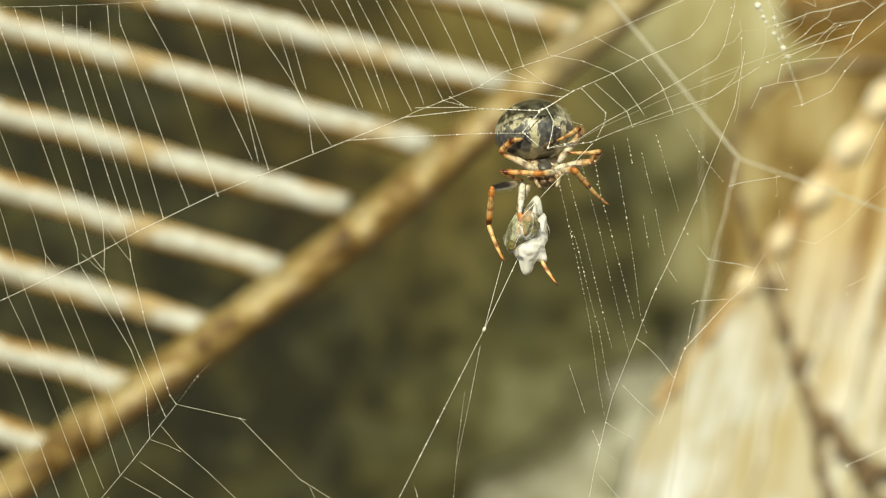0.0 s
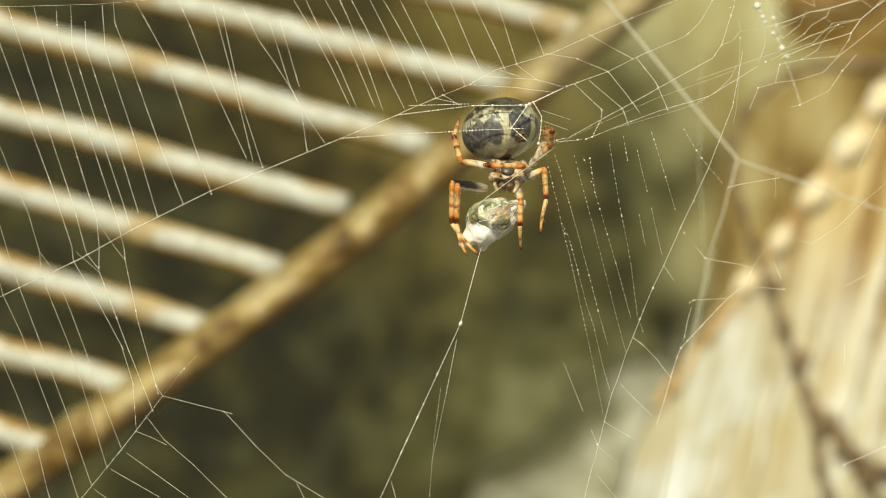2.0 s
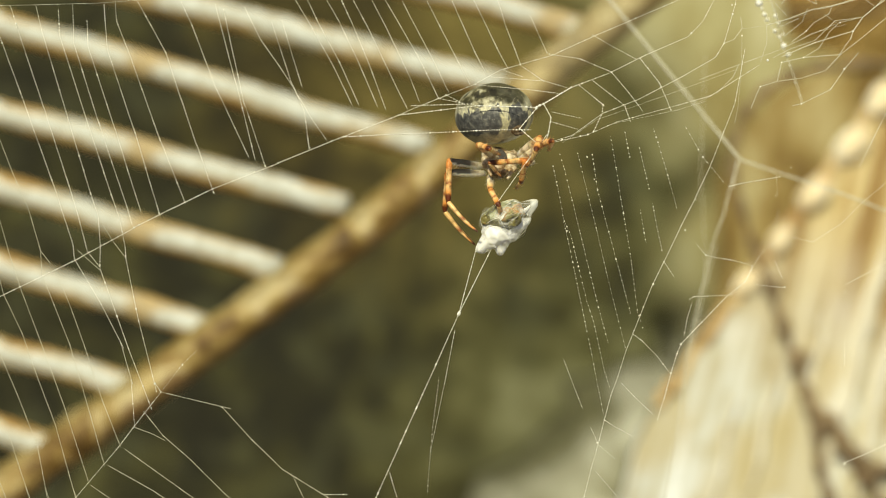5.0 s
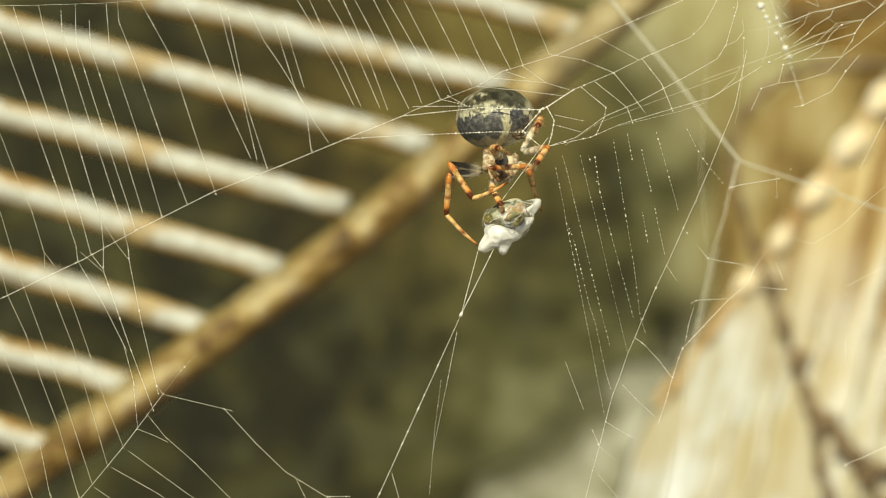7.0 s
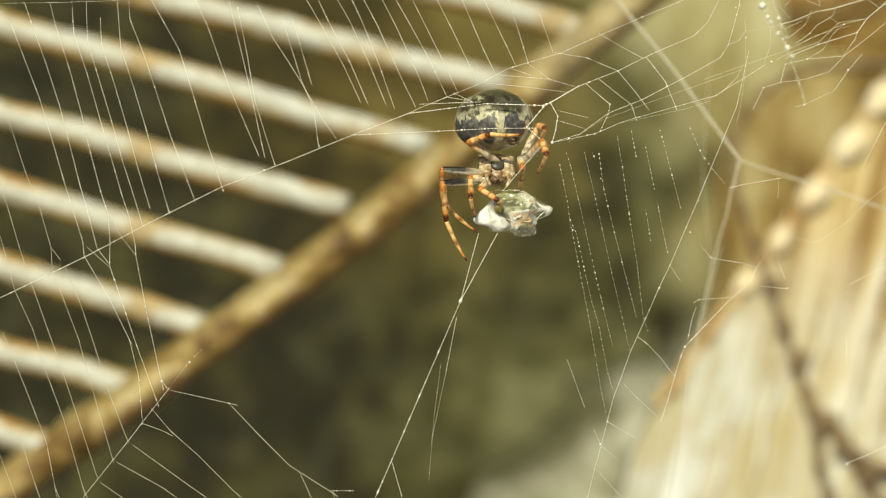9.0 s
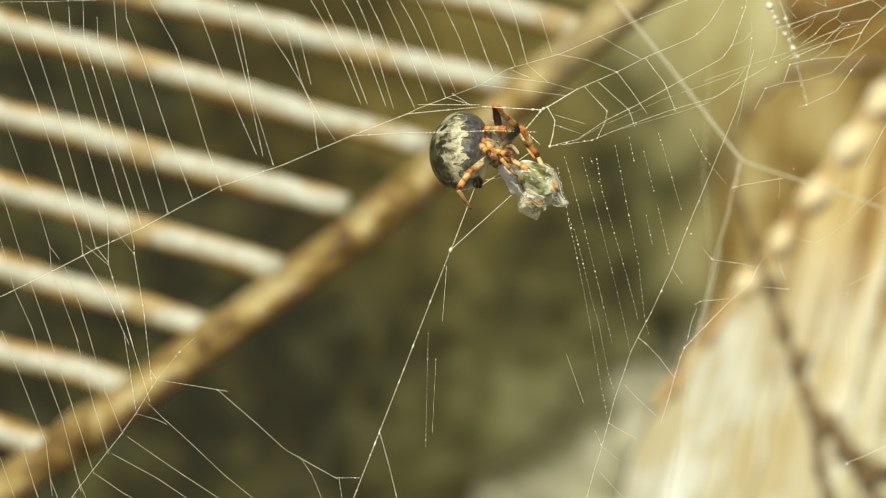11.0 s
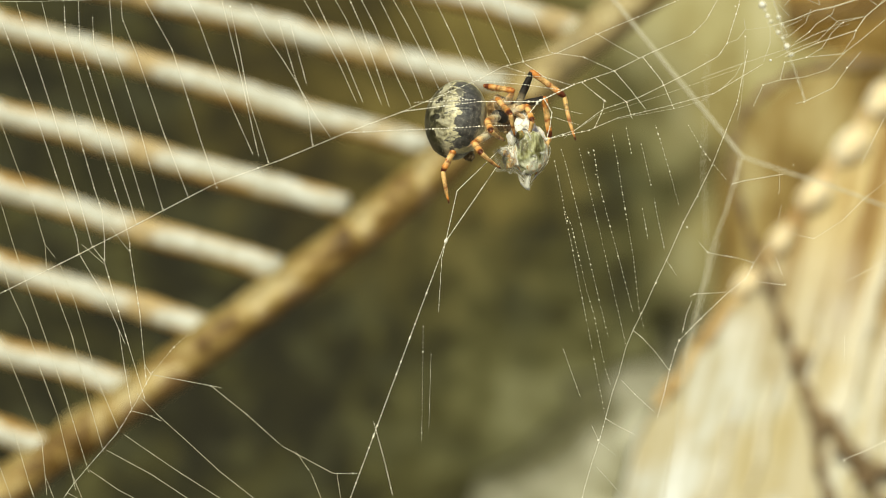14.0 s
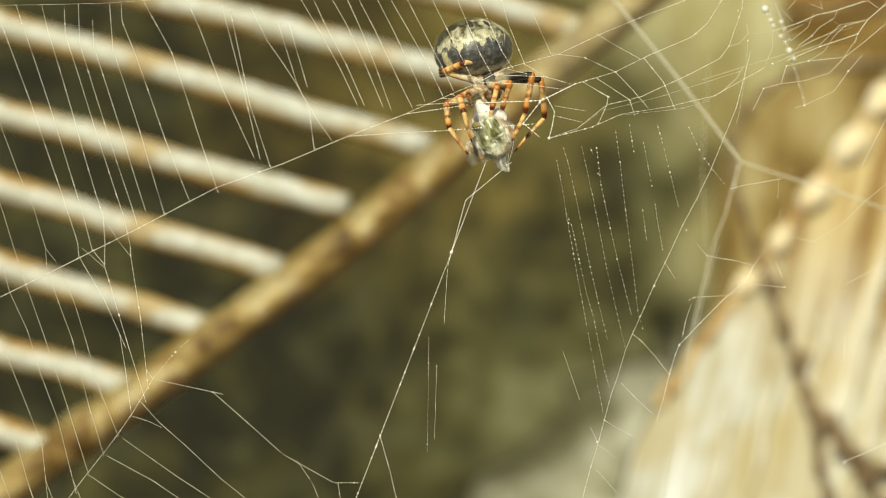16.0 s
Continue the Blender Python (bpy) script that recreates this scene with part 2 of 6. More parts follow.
M_STRAND = silk("bundled_beige_silk", (0.92, 0.89, 0.76), 0.0)
M_STRAND.node_tree.nodes["Principled BSDF"].inputs["Alpha"].default_value = 0.6


def folded_silk():
    m, nt, bsdf = tree_of("wrapped_white_silk")
    co = coords_of(nt)
    folds = noise_of(nt, co, 900, 3.0, 0.55, (0.25, 1.0, 1.0))
    nt.links.new(ramp(nt, folds, [(0.32, (0.94, 0.94, 0.94)), (0.50, (0.99, 0.99, 0.99))]), bsdf.inputs["Base Color"])
    bsdf.inputs["Roughness"].default_value = 0.4
    bsdf.inputs["Subsurface Weight"].default_value = 0.5
    bsdf.inputs["Subsurface Scale"].default_value = 0.0010
    bsdf.inputs["Subsurface Radius"].default_value = (1.0, 1.0, 0.9)
    bsdf.inputs["Sheen Weight"].default_value = 0.8
    bsdf.inputs["Sheen Roughness"].default_value = 0.4
    bump(nt, bsdf, folds, 0.15, 0.0002)
    xyz = nt.nodes.new("ShaderNodeSeparateXYZ")
    nt.links.new(co, xyz.inputs[0])
    thin = calc(nt, "ADD", calc(nt, "MULTIPLY", xyz.outputs[2], 200.0), calc(nt, "MULTIPLY", noise_of(nt, co, 500, 2.0, 0.5, (0.4, 1.0, 1.0)), 0.5))
    nt.links.new(ramp(nt, thin, [(0.36, (1, 1, 1)), (0.54, (0.45, 0.45, 0.45))]), bsdf.inputs["Alpha"])
    return m


M_SILK_WRAP = folded_silk()


def abdomen_material():
    """From the back downwards: dark olive middle, a row of dark spots in grey mottle, cream lobes, slate flanks, two cream stripes on the belly."""
    m, nt, bsdf = tree_of("mottled_abdomen")
    co = coords_of(nt)
    away = nt.nodes.new("ShaderNodeVectorMath")
    away.operation = "NORMALIZE"
    nt.links.new(co, away.inputs[0])
    xyz = nt.nodes.new("ShaderNodeSeparateXYZ")
    nt.links.new(away.outputs[0], xyz.inputs[0])
    x, y, z = xyz.outputs
    n1, n2, n3 = noise_of(nt, co, 640, 3.0, 0.6), noise_of(nt, co, 1900, 3.0, 0.6), noise_of(nt, co, 300, 2.0, 0.5)
    round_it = calc(nt, "ARCTAN2", x, y)
    ray = nt.nodes.new("ShaderNodeCombineXYZ")
    nt.links.new(round_it, ray.inputs[0])
    nt.links.new(calc(nt, "MULTIPLY", z, 0.5), ray.inputs[1])
    streaks = noise_of(nt, ray.outputs[0], 4.2, 3.0, 0.6)
    high = calc(nt, "ADD", z, calc(nt, "ADD", calc(nt, "MULTIPLY_ADD", n1, 0.20, -0.10), calc(nt, "MULTIPLY_ADD", streaks, 0.84, -0.42)))
    level = calc(nt, "MULTIPLY_ADD", high, 0.5, 0.5)
    lobes = calc(nt, "ABSOLUTE", calc(nt, "SINE", calc(nt, "MULTIPLY_ADD", n3, 2.2, calc(nt, "MULTIPLY", round_it, 5.0))))
    # slate flank with fine pale flecks, brown towards the belly
    slate = ramp(nt, n2, [(0.36, (0.072, 0.074, 0.081)), (0.56, (0.105, 0.106, 0.112)), (0.72, (0.19, 0.19, 0.18))])
    tone = blend(nt, ramp(nt, level, [(0.10, (1, 1, 1)), (0.22, (0, 0, 0))]), slate, (0.20, 0.175, 0.11))
    # upper side: grey-cream mottle on dark olive, darker towards the tail end and along the middle of the back
    mottle = ramp(nt, n1, [(0.38, (0.045, 0.040, 0.018)), (0.45, (0.15, 0.138, 0.075)), (0.51, (0.34, 0.32, 0.225)), (0.62, (0.58, 0.56, 0.44))])
    middle = calc(nt, "MULTIPLY_ADD", calc(nt, "ABSOLUTE", x), -0.45, calc(nt, "MULTIPLY", y, 0.35))
    dusk = ramp(nt, calc(nt, "ADD", middle, calc(nt, "MULTIPLY_ADD", z, 0.70, calc(nt, "MULTIPLY_ADD", n3, 0.4, -0.2))), [(0.36, (0, 0, 0)), (0.50, (0.86, 0.86, 0.86))])
    upper = blend(nt, dusk, mottle, (0.030, 0.028, 0.011))
    above = ramp(nt, level, [(0.58, (0, 0, 0)), (0.61, (1, 1, 1))])
    tone = blend(nt, above, tone, upper)
    # cream lobes between the two
    low_edge = calc(nt, "SUBTRACT", calc(nt, "ADD", high, 0.5), calc(nt, "MULTIPLY_ADD", lobes, 0.26, -0.02))
    cream = calc(nt, "MULTIPLY", ramp(nt, low_edge, [(0.48, (0, 0, 0)), (0.52, (1, 1, 1))]), ramp(nt, calc(nt, "ADD", high, calc(nt, "MULTIPLY_ADD", n3, 0.5, -0.25)), [(0.24, (1, 1, 1)), (0.34, (0, 0, 0))]))
    cream = calc(nt, "MULTIPLY", cream, ramp(nt, n1, [(0.38, (0.15, 0.15, 0.15)), (0.46, (1, 1, 1))]))
    tone = blend(nt, cream, tone, (0.66, 0.63, 0.46))
    # dark spots along each side of the back
    row = calc(nt, "DIVIDE", calc(nt, "SUBTRACT", z, 0.66), 0.13)
    beat = calc(nt, "DIVIDE", calc(nt, "SINE", calc(nt, "MULTIPLY", round_it, 5.0)), 0.62)
    spot = calc(nt, "ADD", calc(nt, "ADD", calc(nt, "POWER", row, 2.0), calc(nt, "POWER", beat, 2.0)), calc(nt, "MULTIPLY_ADD", n1, 1.6, -0.8))
    tone = blend(nt, calc(nt, "MULTIPLY", ramp(nt, spot, [(0.60, (1, 1, 1)), (0.90, (0, 0, 0))]), 0.92), tone, (0.026, 0.022, 0.010))
    # belly stripes and a pale rim
    beside = calc(nt, "ABSOLUTE", calc(nt, "ADD", calc(nt, "SUBTRACT", calc(nt, "ABSOLUTE", x), 0.40), calc(nt, "MULTIPLY_ADD", n1, 0.24, -0.12)))
    stripe = calc(nt, "MULTIPLY", ramp(nt, beside, [(0.09, (1, 1, 1)), (0.13, (0, 0, 0))]), ramp(nt, level, [(0.49, (1, 1, 1)), (0.53, (0, 0, 0))]))
    tone = blend(nt, stripe, tone, (0.62, 0.58, 0.39))
    rim = calc(nt, "ABSOLUTE", calc(nt, "ADD", z, calc(nt, "MULTIPLY_ADD", n3, 0.3, 0.47)))
    tone = blend(nt, calc(nt, "MULTIPLY", ramp(nt, calc(nt, "ADD", rim, calc(nt, "MULTIPLY_ADD", n1, 0.4, -0.2)), [(0.05, (1, 1, 1)), (0.15, (0, 0, 0))]), 0.75), tone, (0.52, 0.49, 0.37))
    light = ramp(nt, n2, [(0.38, (0.76, 0.76, 0.76)), (0.62, (1.18, 1.17, 1.12))])
    nt.links.new(blend(nt, 1.0, tone, light, "MULTIPLY"), bsdf.inputs["Base Color"])
    bsdf.inputs["Roughness"].default_value = 0.48
    bsdf.inputs["Coat Weight"].default_value = 0.3
    bsdf.inputs["Coat Roughness"].default_value = 0.3
    bump(nt, bsdf, n2, 0.4, 0.0002)
    return m


def banded(name, stops, rough=0.4, underside=None):
    """Rings of colour along a leg segment, with fine speckle."""
    m, nt, bsdf = tree_of(name)
    xyz = nt.nodes.new("ShaderNodeSeparateXYZ")
    nt.links.new(coords_of(nt, "Generated"), xyz.inputs[0])
    n = noise_of(nt, coords_of(nt), 1500, 3.0)
    along = calc(nt, "ADD", xyz.outputs[0], calc(nt, "MULTIPLY_ADD", n, 0.20, -0.10))
    rings = ramp(nt, along, stops)
    if underside:
        low = ramp(nt, calc(nt, "ADD", xyz.outputs[2], calc(nt, "MULTIPLY_ADD", n, 0.3, -0.15)), [(0.36, (1, 1, 1)), (0.48, (0, 0, 0))])
        rings = blend(nt, low, rings, underside)
    light = ramp(nt, n, [(0.38, (0.55, 0.48, 0.42)), (0.50, (0.95, 0.93, 0.90)), (0.62, (1.12, 1.12, 1.12))])
    nt.links.new(blend(nt, 1.0, rings, light, "MULTIPLY"), bsdf.inputs["Base Color"])
    bsdf.inputs["Roughness"].default_value = rough
    bsdf.inputs["Subsurface Weight"].default_value = 0.15
    bsdf.inputs["Subsurface Scale"].default_value = 0.0004
    bsdf.inputs["Subsurface Radius"].default_value = (1.0, 0.5, 0.2)
    bump(nt, bsdf, n, 0.3, 0.0001)
    return m


ORANGE, DARK, TAN, PALE = (0.78, 0.33, 0.075), (0.13, 0.030, 0.010), (0.84, 0.55, 0.24), (0.74, 0.70, 0.60)
M_FEMUR_DARK = banded("dark_femur", [(0.0, (0.60, 0.55, 0.42)), (0.25, (0.42, 0.38, 0.29)), (0.45, (0.04, 0.036, 0.033)), (0.90, (0.025, 0.022, 0.020)), (1.0, (0.35, 0.13, 0.04))], underside=(0.82, 0.80, 0.74))
M_FEMUR = banded("pale_femur", [(0.0, PALE), (0.22, (0.72, 0.66, 0.54)), (0.30, (0.30, 0.22, 0.13)), (0.38, (0.72, 0.66, 0.54)), (0.60, (0.72, 0.60, 0.42)), (0.80, TAN), (0.90, (0.40, 0.13, 0.03)), (1.0, (0.55, 0.19, 0.045))])
M_TIBIA = banded("banded_tibia", [(0.0, (0.55, 0.17, 0.035)), (0.14, ORANGE), (0.22, (0.55, 0.20, 0.05)), (0.28, TAN), (0.48, TAN), (0.54, (0.42, 0.13, 0.03)), (0.62, TAN), (0.78, ORANGE), (0.84, DARK), (0.93, DARK), (1.0, (0.42, 0.15, 0.04))])
M_TARSUS = banded("banded_tarsus", [(0.0, (0.20, 0.06, 0.02)), (0.07, TAN), (0.45, TAN), (0.54, (0.36, 0.11, 0.03)), (0.64, TAN), (0.86, ORANGE), (0.93, DARK), (1.0, (0.08, 0.03, 0.015))])
M_ABDOMEN = abdomen_material()
M_SPINNERET = mottled("dark_brown_spinneret", [(0.3, (0.03, 0.02, 0.012)), (0.6, (0.16, 0.11, 0.06))], 900, 3000, rough=0.5, depth=0.0001)
M_CARAPACE = mottled("hairy_grey_carapace", [(0.36, (0.07, 0.038, 0.015)), (0.45, (0.27, 0.17, 0.080)), (0.55, (0.64, 0.51, 0.36))], 600, 3000, rough=0.4, relief=0.35, depth=0.0002)
M_STERNUM = mottled("dark_sternum", [(0.3, (0.03, 0.028, 0.026)), (0.65, (0.10, 0.09, 0.08))], 900, 3000, rough=0.4, depth=0.0001)
M_FANG = mottled("brown_chelicera", [(0.3, (0.06, 0.03, 0.015)), (0.6, (0.26, 0.17, 0.10))], 900, 3000, rough=0.35, depth=0.0001)
M_COXA = mottled("tan_hairy_coxa", [(0.36, (0.10, 0.055, 0.022)), (0.45, (0.38, 0.26, 0.135)), (0.56, (0.72, 0.62, 0.46))], 700, 3000, rough=0.45, relief=0.35, depth=0.0002)
M_HAIR = mottled("pale_bristle", [(0.3, (0.40, 0.34, 0.24)), (0.6, (0.62, 0.56, 0.44))], 900, 3000, rough=0.6, depth=0.00005)


def prey_material():
    """Wet pale green and brown flesh in crumpled folds."""
    m, nt, bsdf = tree_of("wet_prey")
    co = coords_of(nt)
    n1, n2 = noise_of(nt, co, 560, 3.0, 0.6, (0.32, 1.0, 1.0)), noise_of(nt, co, 1500, 3.0, 0.6)
    mixed = calc(nt, "ADD", calc(nt, "MULTIPLY", n1, 0.85), calc(nt, "MULTIPLY", n2, 0.15))
    flesh = ramp(nt, mixed, [(0.36, (0.20, 0.19, 0.075)), (0.43, (0.42, 0.44, 0.24)), (0.48, (0.60, 0.63, 0.45)), (0.54, (0.78, 0.80, 0.70)), (0.59, (0.52, 0.32, 0.12)), (0.63, (0.80, 0.80, 0.72))])
    dark_side = ramp(nt, mixed, [(0.38, (0.020, 0.018, 0.006)), (0.46, (0.075, 0.066, 0.020)), (0.52, (0.20, 0.19, 0.060)), (0.57, (0.50, 0.21, 0.045)), (0.66, (0.46, 0.44, 0.26))])
    xyz = nt.nodes.new("ShaderNodeSeparateXYZ")
    nt.links.new(co, xyz.inputs[0])
    side = ramp(nt, calc(nt, "ADD", calc(nt, "MULTIPLY", xyz.outputs[2], 200.0), n1), [(0.66, (0, 0, 0)), (0.92, (1, 1, 1))])
    nt.links.new(blend(nt, side, dark_side, flesh), bsdf.inputs["Base Color"])
    bsdf.inputs["Roughness"].default_value = 0.3
    bsdf.inputs["Coat Weight"].default_value = 0.3
    bsdf.inputs["Coat Roughness"].default_value = 0.15
    bump(nt, bsdf, mixed, 0.4, 0.0003)
    return m


def film_material():
    """A skin of drawn silk: clear between bright creases."""
    m, nt, bsdf = tree_of("clear_silk_film")
    co = coords_of(nt)
    crease = calc(nt, "ABSOLUTE", calc(nt, "MULTIPLY_ADD", noise_of(nt, co, 420, 1.0, 0.5, (0.30, 1.0, 1.0)), 2.0, -1.0))
    sheet = noise_of(nt, co, 300, 2.0, 0.5)
    bright = calc(nt, "ADD", calc(nt, "SUBTRACT", 0.06, crease), calc(nt, "MULTIPLY_ADD", sheet, 1.0, -0.50))
    bsdf.inputs["Base Color"].default_value = (0.91, 0.92, 0.89, 1)
    bsdf.inputs["Roughness"].default_value = 0.2
    bsdf.inputs["Coat Weight"].default_value = 0.5
    bump(nt, bsdf, crease, 0.5, 0.0003)
    nt.links.new(ramp(nt, bright, [(0.0, (0.08, 0.08, 0.08)), (0.06, (0.30, 0.30, 0.30)), (0.15, (0.94, 0.94, 0.94))]), bsdf.inputs["Alpha"])
    return m


M_FILM = film_material()
M_LIMB = mottled("olive_limb", [(0.36, (0.045, 0.036, 0.012)), (0.47, (0.19, 0.165, 0.05)), (0.52, (0.27, 0.25, 0.10)), (0.575, (0.46, 0.23, 0.06)), (0.64, (0.58, 0.56, 0.36))], 500, 2500, rough=0.35, depth=0.0002)
M_PREY = prey_material()


# ---- building helpers ----
def part(name, bm, material, parent=None, label=""):
    me = bpy.data.meshes.new(name)
    bm.to_mesh(me)
    bm.free()
    me.materials.append(material)
    for p in me.polygons:
        p.use_smooth = True
    ob = new(name, me)
    ob.parent = parent
    if label:
        ob["label"] = label
    return ob


def thing(name, place, label, category, group="", kind=""):
    ob = new(name)
    ob.empty_display_size = 0.005
    ob.location = place
    return tagged(ob, label, category, group, kind)


def ball(bm, centre, radii, u=20, v=14, turn=None):
    made = bmesh.ops.create_uvsphere(bm, u_segments=u, v_segments=v, radius=1.0)["verts"]
    m = Matrix.Translation(centre) @ (turn or Matrix.Identity(4)) @ Matrix.Diagonal((*radii, 1))
    bmesh.ops.transform(bm, matrix=m, verts=made)
    return made


def tube(bm, points, radii, sides=10):
    """A round tube along points, closed at both ends."""
    points = [Vector(p) for p in points]
    if not isinstance(radii, (list, tuple)):
        radii = [radii] * len(points)
    rings, normal = [], None
    for i, p in enumerate(points):
        d = (points[min(i + 1, len(points) - 1)] - points[max(i - 1, 0)]).normalized()
        if normal is None:
            normal = d.orthogonal().normalized()
        normal = (normal - d * normal.dot(d)).normalized()
        side = d.cross(normal)
        rings.append([bm.verts.new(p + (normal * math.cos(a) + side * math.sin(a)) * radii[i]) for a in (2 * math.pi * k / sides for k in range(sides))])
    for a, b in zip(rings, rings[1:]):
        for k in range(sides):
            bm.faces.new((a[k], a[(k + 1) % sides], b[(k + 1) % sides], b[k]))
    bm.faces.new(rings[0][::-1])
    bm.faces.new(rings[-1])


def smooth_line(points, steps=8):
    """Catmull-Rom curve through points."""
    pts = [Vector(p) for p in points]
    pts = [pts[0] * 2 - pts[1], *pts, pts[-1] * 2 - pts[-2]]
    out = []
    for a, b, c, d in zip(pts, pts[1:], pts[2:], pts[3:]):
        for k in range(steps):
            t = k / steps
            out.append(0.5 * (2 * b + (c - a) * t + (2 * a - 5 * b + 4 * c - d) * t * t + (3 * b - a - 3 * c + d) * t ** 3))
    out.append(pts[-2])
    return out


# ---- structure ----
def slab(name, corner_a, corner_b, material, cuts=1, rough=0.0, seed=0):
    """A box between two corners, its faces cut and roughened."""
    bm = bmesh.new()
    bmesh.ops.create_cube(bm, size=1.0)
    a, b = Vector(corner_a), Vector(corner_b)
    bmesh.ops.transform(bm, matrix=Matrix.Translation((a + b) / 2) @ Matrix.Diagonal((*(b - a), 1)), verts=bm.verts)
    if cuts > 1:
        bmesh.ops.subdivide_edges(bm, edges=bm.edges[:], cuts=cuts, use_grid_fill=True)
    for v in bm.verts:
        v.co += noise.noise_vector(v.co * 9 + Vector((seed, 0, 0))) * rough + noise.noise_vector(v.co * 31 + Vector((seed, 3, 0))) * rough * 0.4
    return part(name, bm, material)


ground = tagged(slab("ground", (-60, -60, -0.3), (60, 60, 0), M_GROUND, 20), "bare brown soil around the rack", "ground", kind="structure")
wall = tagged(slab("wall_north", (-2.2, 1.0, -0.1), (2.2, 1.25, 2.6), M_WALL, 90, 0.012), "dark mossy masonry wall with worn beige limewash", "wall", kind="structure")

# ---- rusty rack behind the web ----
RACK = 0.36


def rack_bar(parent, a, b, seed):
    rnd = random.Random(seed)
    a, b = at(*a, RACK), at(*b, RACK + 0.001)
    length = (b - a).length
    bm = bmesh.new()
    tube(bm, [(length * i / 24, 0, math.sin(i * 0.5 + seed) * 0.00025 - 0.0010) for i in range(25)], [0.0031 + rnd.uniform(-0.00018, 0.00018) for _ in range(25)], 14)
    o = part("bar", bm, M_BAR, parent)
    o.matrix_local = Matrix.Translation(a - parent.location) @ (b - a).to_track_quat("X", "Z").to_matrix().to_4x4()
    return o


rack = thing("wire_rack", at(450, 450, RACK), "old white-painted metal rack with rusty edge rail", "rack")
inv_rack = rack.location.copy()
BARS = [((560, -79), (1030, 45)), ((-160, -119), (903, 146)), ((-160, -12), (762, 255)), ((-160, 147), (616, 361)), ((-160, 276), (497, 471)),
        ((-160, 414), (374, 575)), ((-160, 567), (236, 676)), ((-160, 705), (102, 785)), ((-160, 855), (-22, 897))]
for i, (a, b) in enumerate(BARS):
    rack_bar(rack, a, b, i)
bm = bmesh.new()
foot = at(-150, 441, RACK)
tube(bm, [(foot.x, foot.y + 0.002, 1.42 * i / 12) for i in range(13)], 0.0045, 14)
part("upright", bm, M_BAR, rack).matrix_parent_inverse = Matrix.Translation(-inv_rack)
bm = bmesh.new()
rail_pts = smooth_line([at(-130, 960, RACK - 0.001), at(72, 820, RACK), at(375, 602, RACK), at(636, 410, RACK), at(868, 214, RACK), at(1180, -48, RACK)], 14)
tube(bm, rail_pts, [0.0047 + 0.0013 * noise.noise(Vector((i * 0.31, 4.0, 0))) for i in range(len(rail_pts))], 16)
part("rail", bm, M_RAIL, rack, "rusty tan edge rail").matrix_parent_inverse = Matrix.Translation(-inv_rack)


# ---- pale board, post, twine and dry stem ----
def plank(name, outline, y, thick, material, label, ragged=0.0):
    """A board cut to an outline, with depth and worn edges."""
    rnd, bm = random.Random(len(name)), bmesh.new()
    worn = []
    for (ax, ay), (bx, by) in zip(outline, outline[1:] + outline[:1]):
        n = max(1, int(math.dist((ax, ay), (bx, by)) / 34)) if ragged else 1
        worn += [(ax + (bx - ax) * i / n + rnd.uniform(-ragged, ragged), ay + (by - ay) * i / n + rnd.uniform(-ragged, ragged)) for i in range(n)]
    front = [bm.verts.new(at(px, py, y)) for px, py in worn]
    f = bm.faces.new(front)
    bm.normal_update()
    if f.normal.y > 0:
        f.normal_flip()
    made = bmesh.ops.extrude_face_region(bm, geom=[f])
    bmesh.ops.translate(bm, vec=(0, thick, 0), verts=[g for g in made["geom"] if isinstance(g, bmesh.types.BMVert)])
    bmesh.ops.bevel(bm, geom=bm.edges[:], offset=0.0004 if ragged else 0.0015, segments=2, affect="EDGES")
    bmesh.ops.recalc_face_normals(bm, faces=bm.faces)
    return tagged(part(name, bm, material), label, "board")


plank("pale_board", [(1085, 960), (1125, 800), (1165, 722), (1240, 612), (1400, 395), (1620, 85), (2100, 85), (2100, 9300), (1010, 9300)], 0.43, 0.012, M_BOARD, "pale sun-bleached splintered wooden board")
plank("golden_plank", [(1262, 5210), (1268, 620), (1276, 330), (1310, 215), (1395, 140), (1520, 118), (1900, 118), (1900, 5210)], 0.80, 0.010, M_GOLDEN, "golden-brown split plank behind the pale board", 9.0)

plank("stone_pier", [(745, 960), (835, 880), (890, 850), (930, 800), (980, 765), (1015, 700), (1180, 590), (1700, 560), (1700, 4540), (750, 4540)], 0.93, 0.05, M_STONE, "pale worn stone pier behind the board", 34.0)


def twine():
    """Twine laid along the board's edge, with swollen pale knots on it."""
    a, b = at(1160, 722, 0.431), at(1640, 60, 0.431)
    home = thing("twine", a, "ochre knotted twine along the pale board's edge", "rope")
    d = b - a
    bm = bmesh.new()
    tube(bm, [d * (i / 60) + Vector((math.cos(i), 0, math.sin(i))) * 0.0005 for i in range(61)], [0.0017 + 0.0004 * math.sin(i * 1.9) for i in range(61)], 12)
    part("cord", bm, M_CORD, home)
    turn = d.to_track_quat("X", "Y").to_matrix().to_4x4()
    rnd = random.Random(3)
    for px, py, size in ((1190, 684, 0.42), (1255, 588, 0.42), (1322, 500, 0.58), (1380, 425, 0.64), (1441, 344, 0.78), (1509, 256, 0.78), (1566, 176, 0.8), (1625, 95, 0.8)):
        bm = bmesh.new()
        for v in ball(bm, (0, 0, 0), (1, 1, 1), 20, 14):
            p = v.co.copy()
            v.co = Vector((p.x * 0.0074, p.y * 0.0042, p.z * 0.0050)) * size * (1 + 0.18 * noise.noise(p * 2 + Vector((px, 0, 0))))
        o = part("knot", bm, M_ROPE if px > 1300 else M_CORD, home)
        o.matrix_local = Matrix.Translation(at(px, py, 0.4295) - a) @ turn @ pose(0, 0, 0, rnd.uniform(0, 90), 0, rnd.uniform(-9, 9))
    return home


twine()


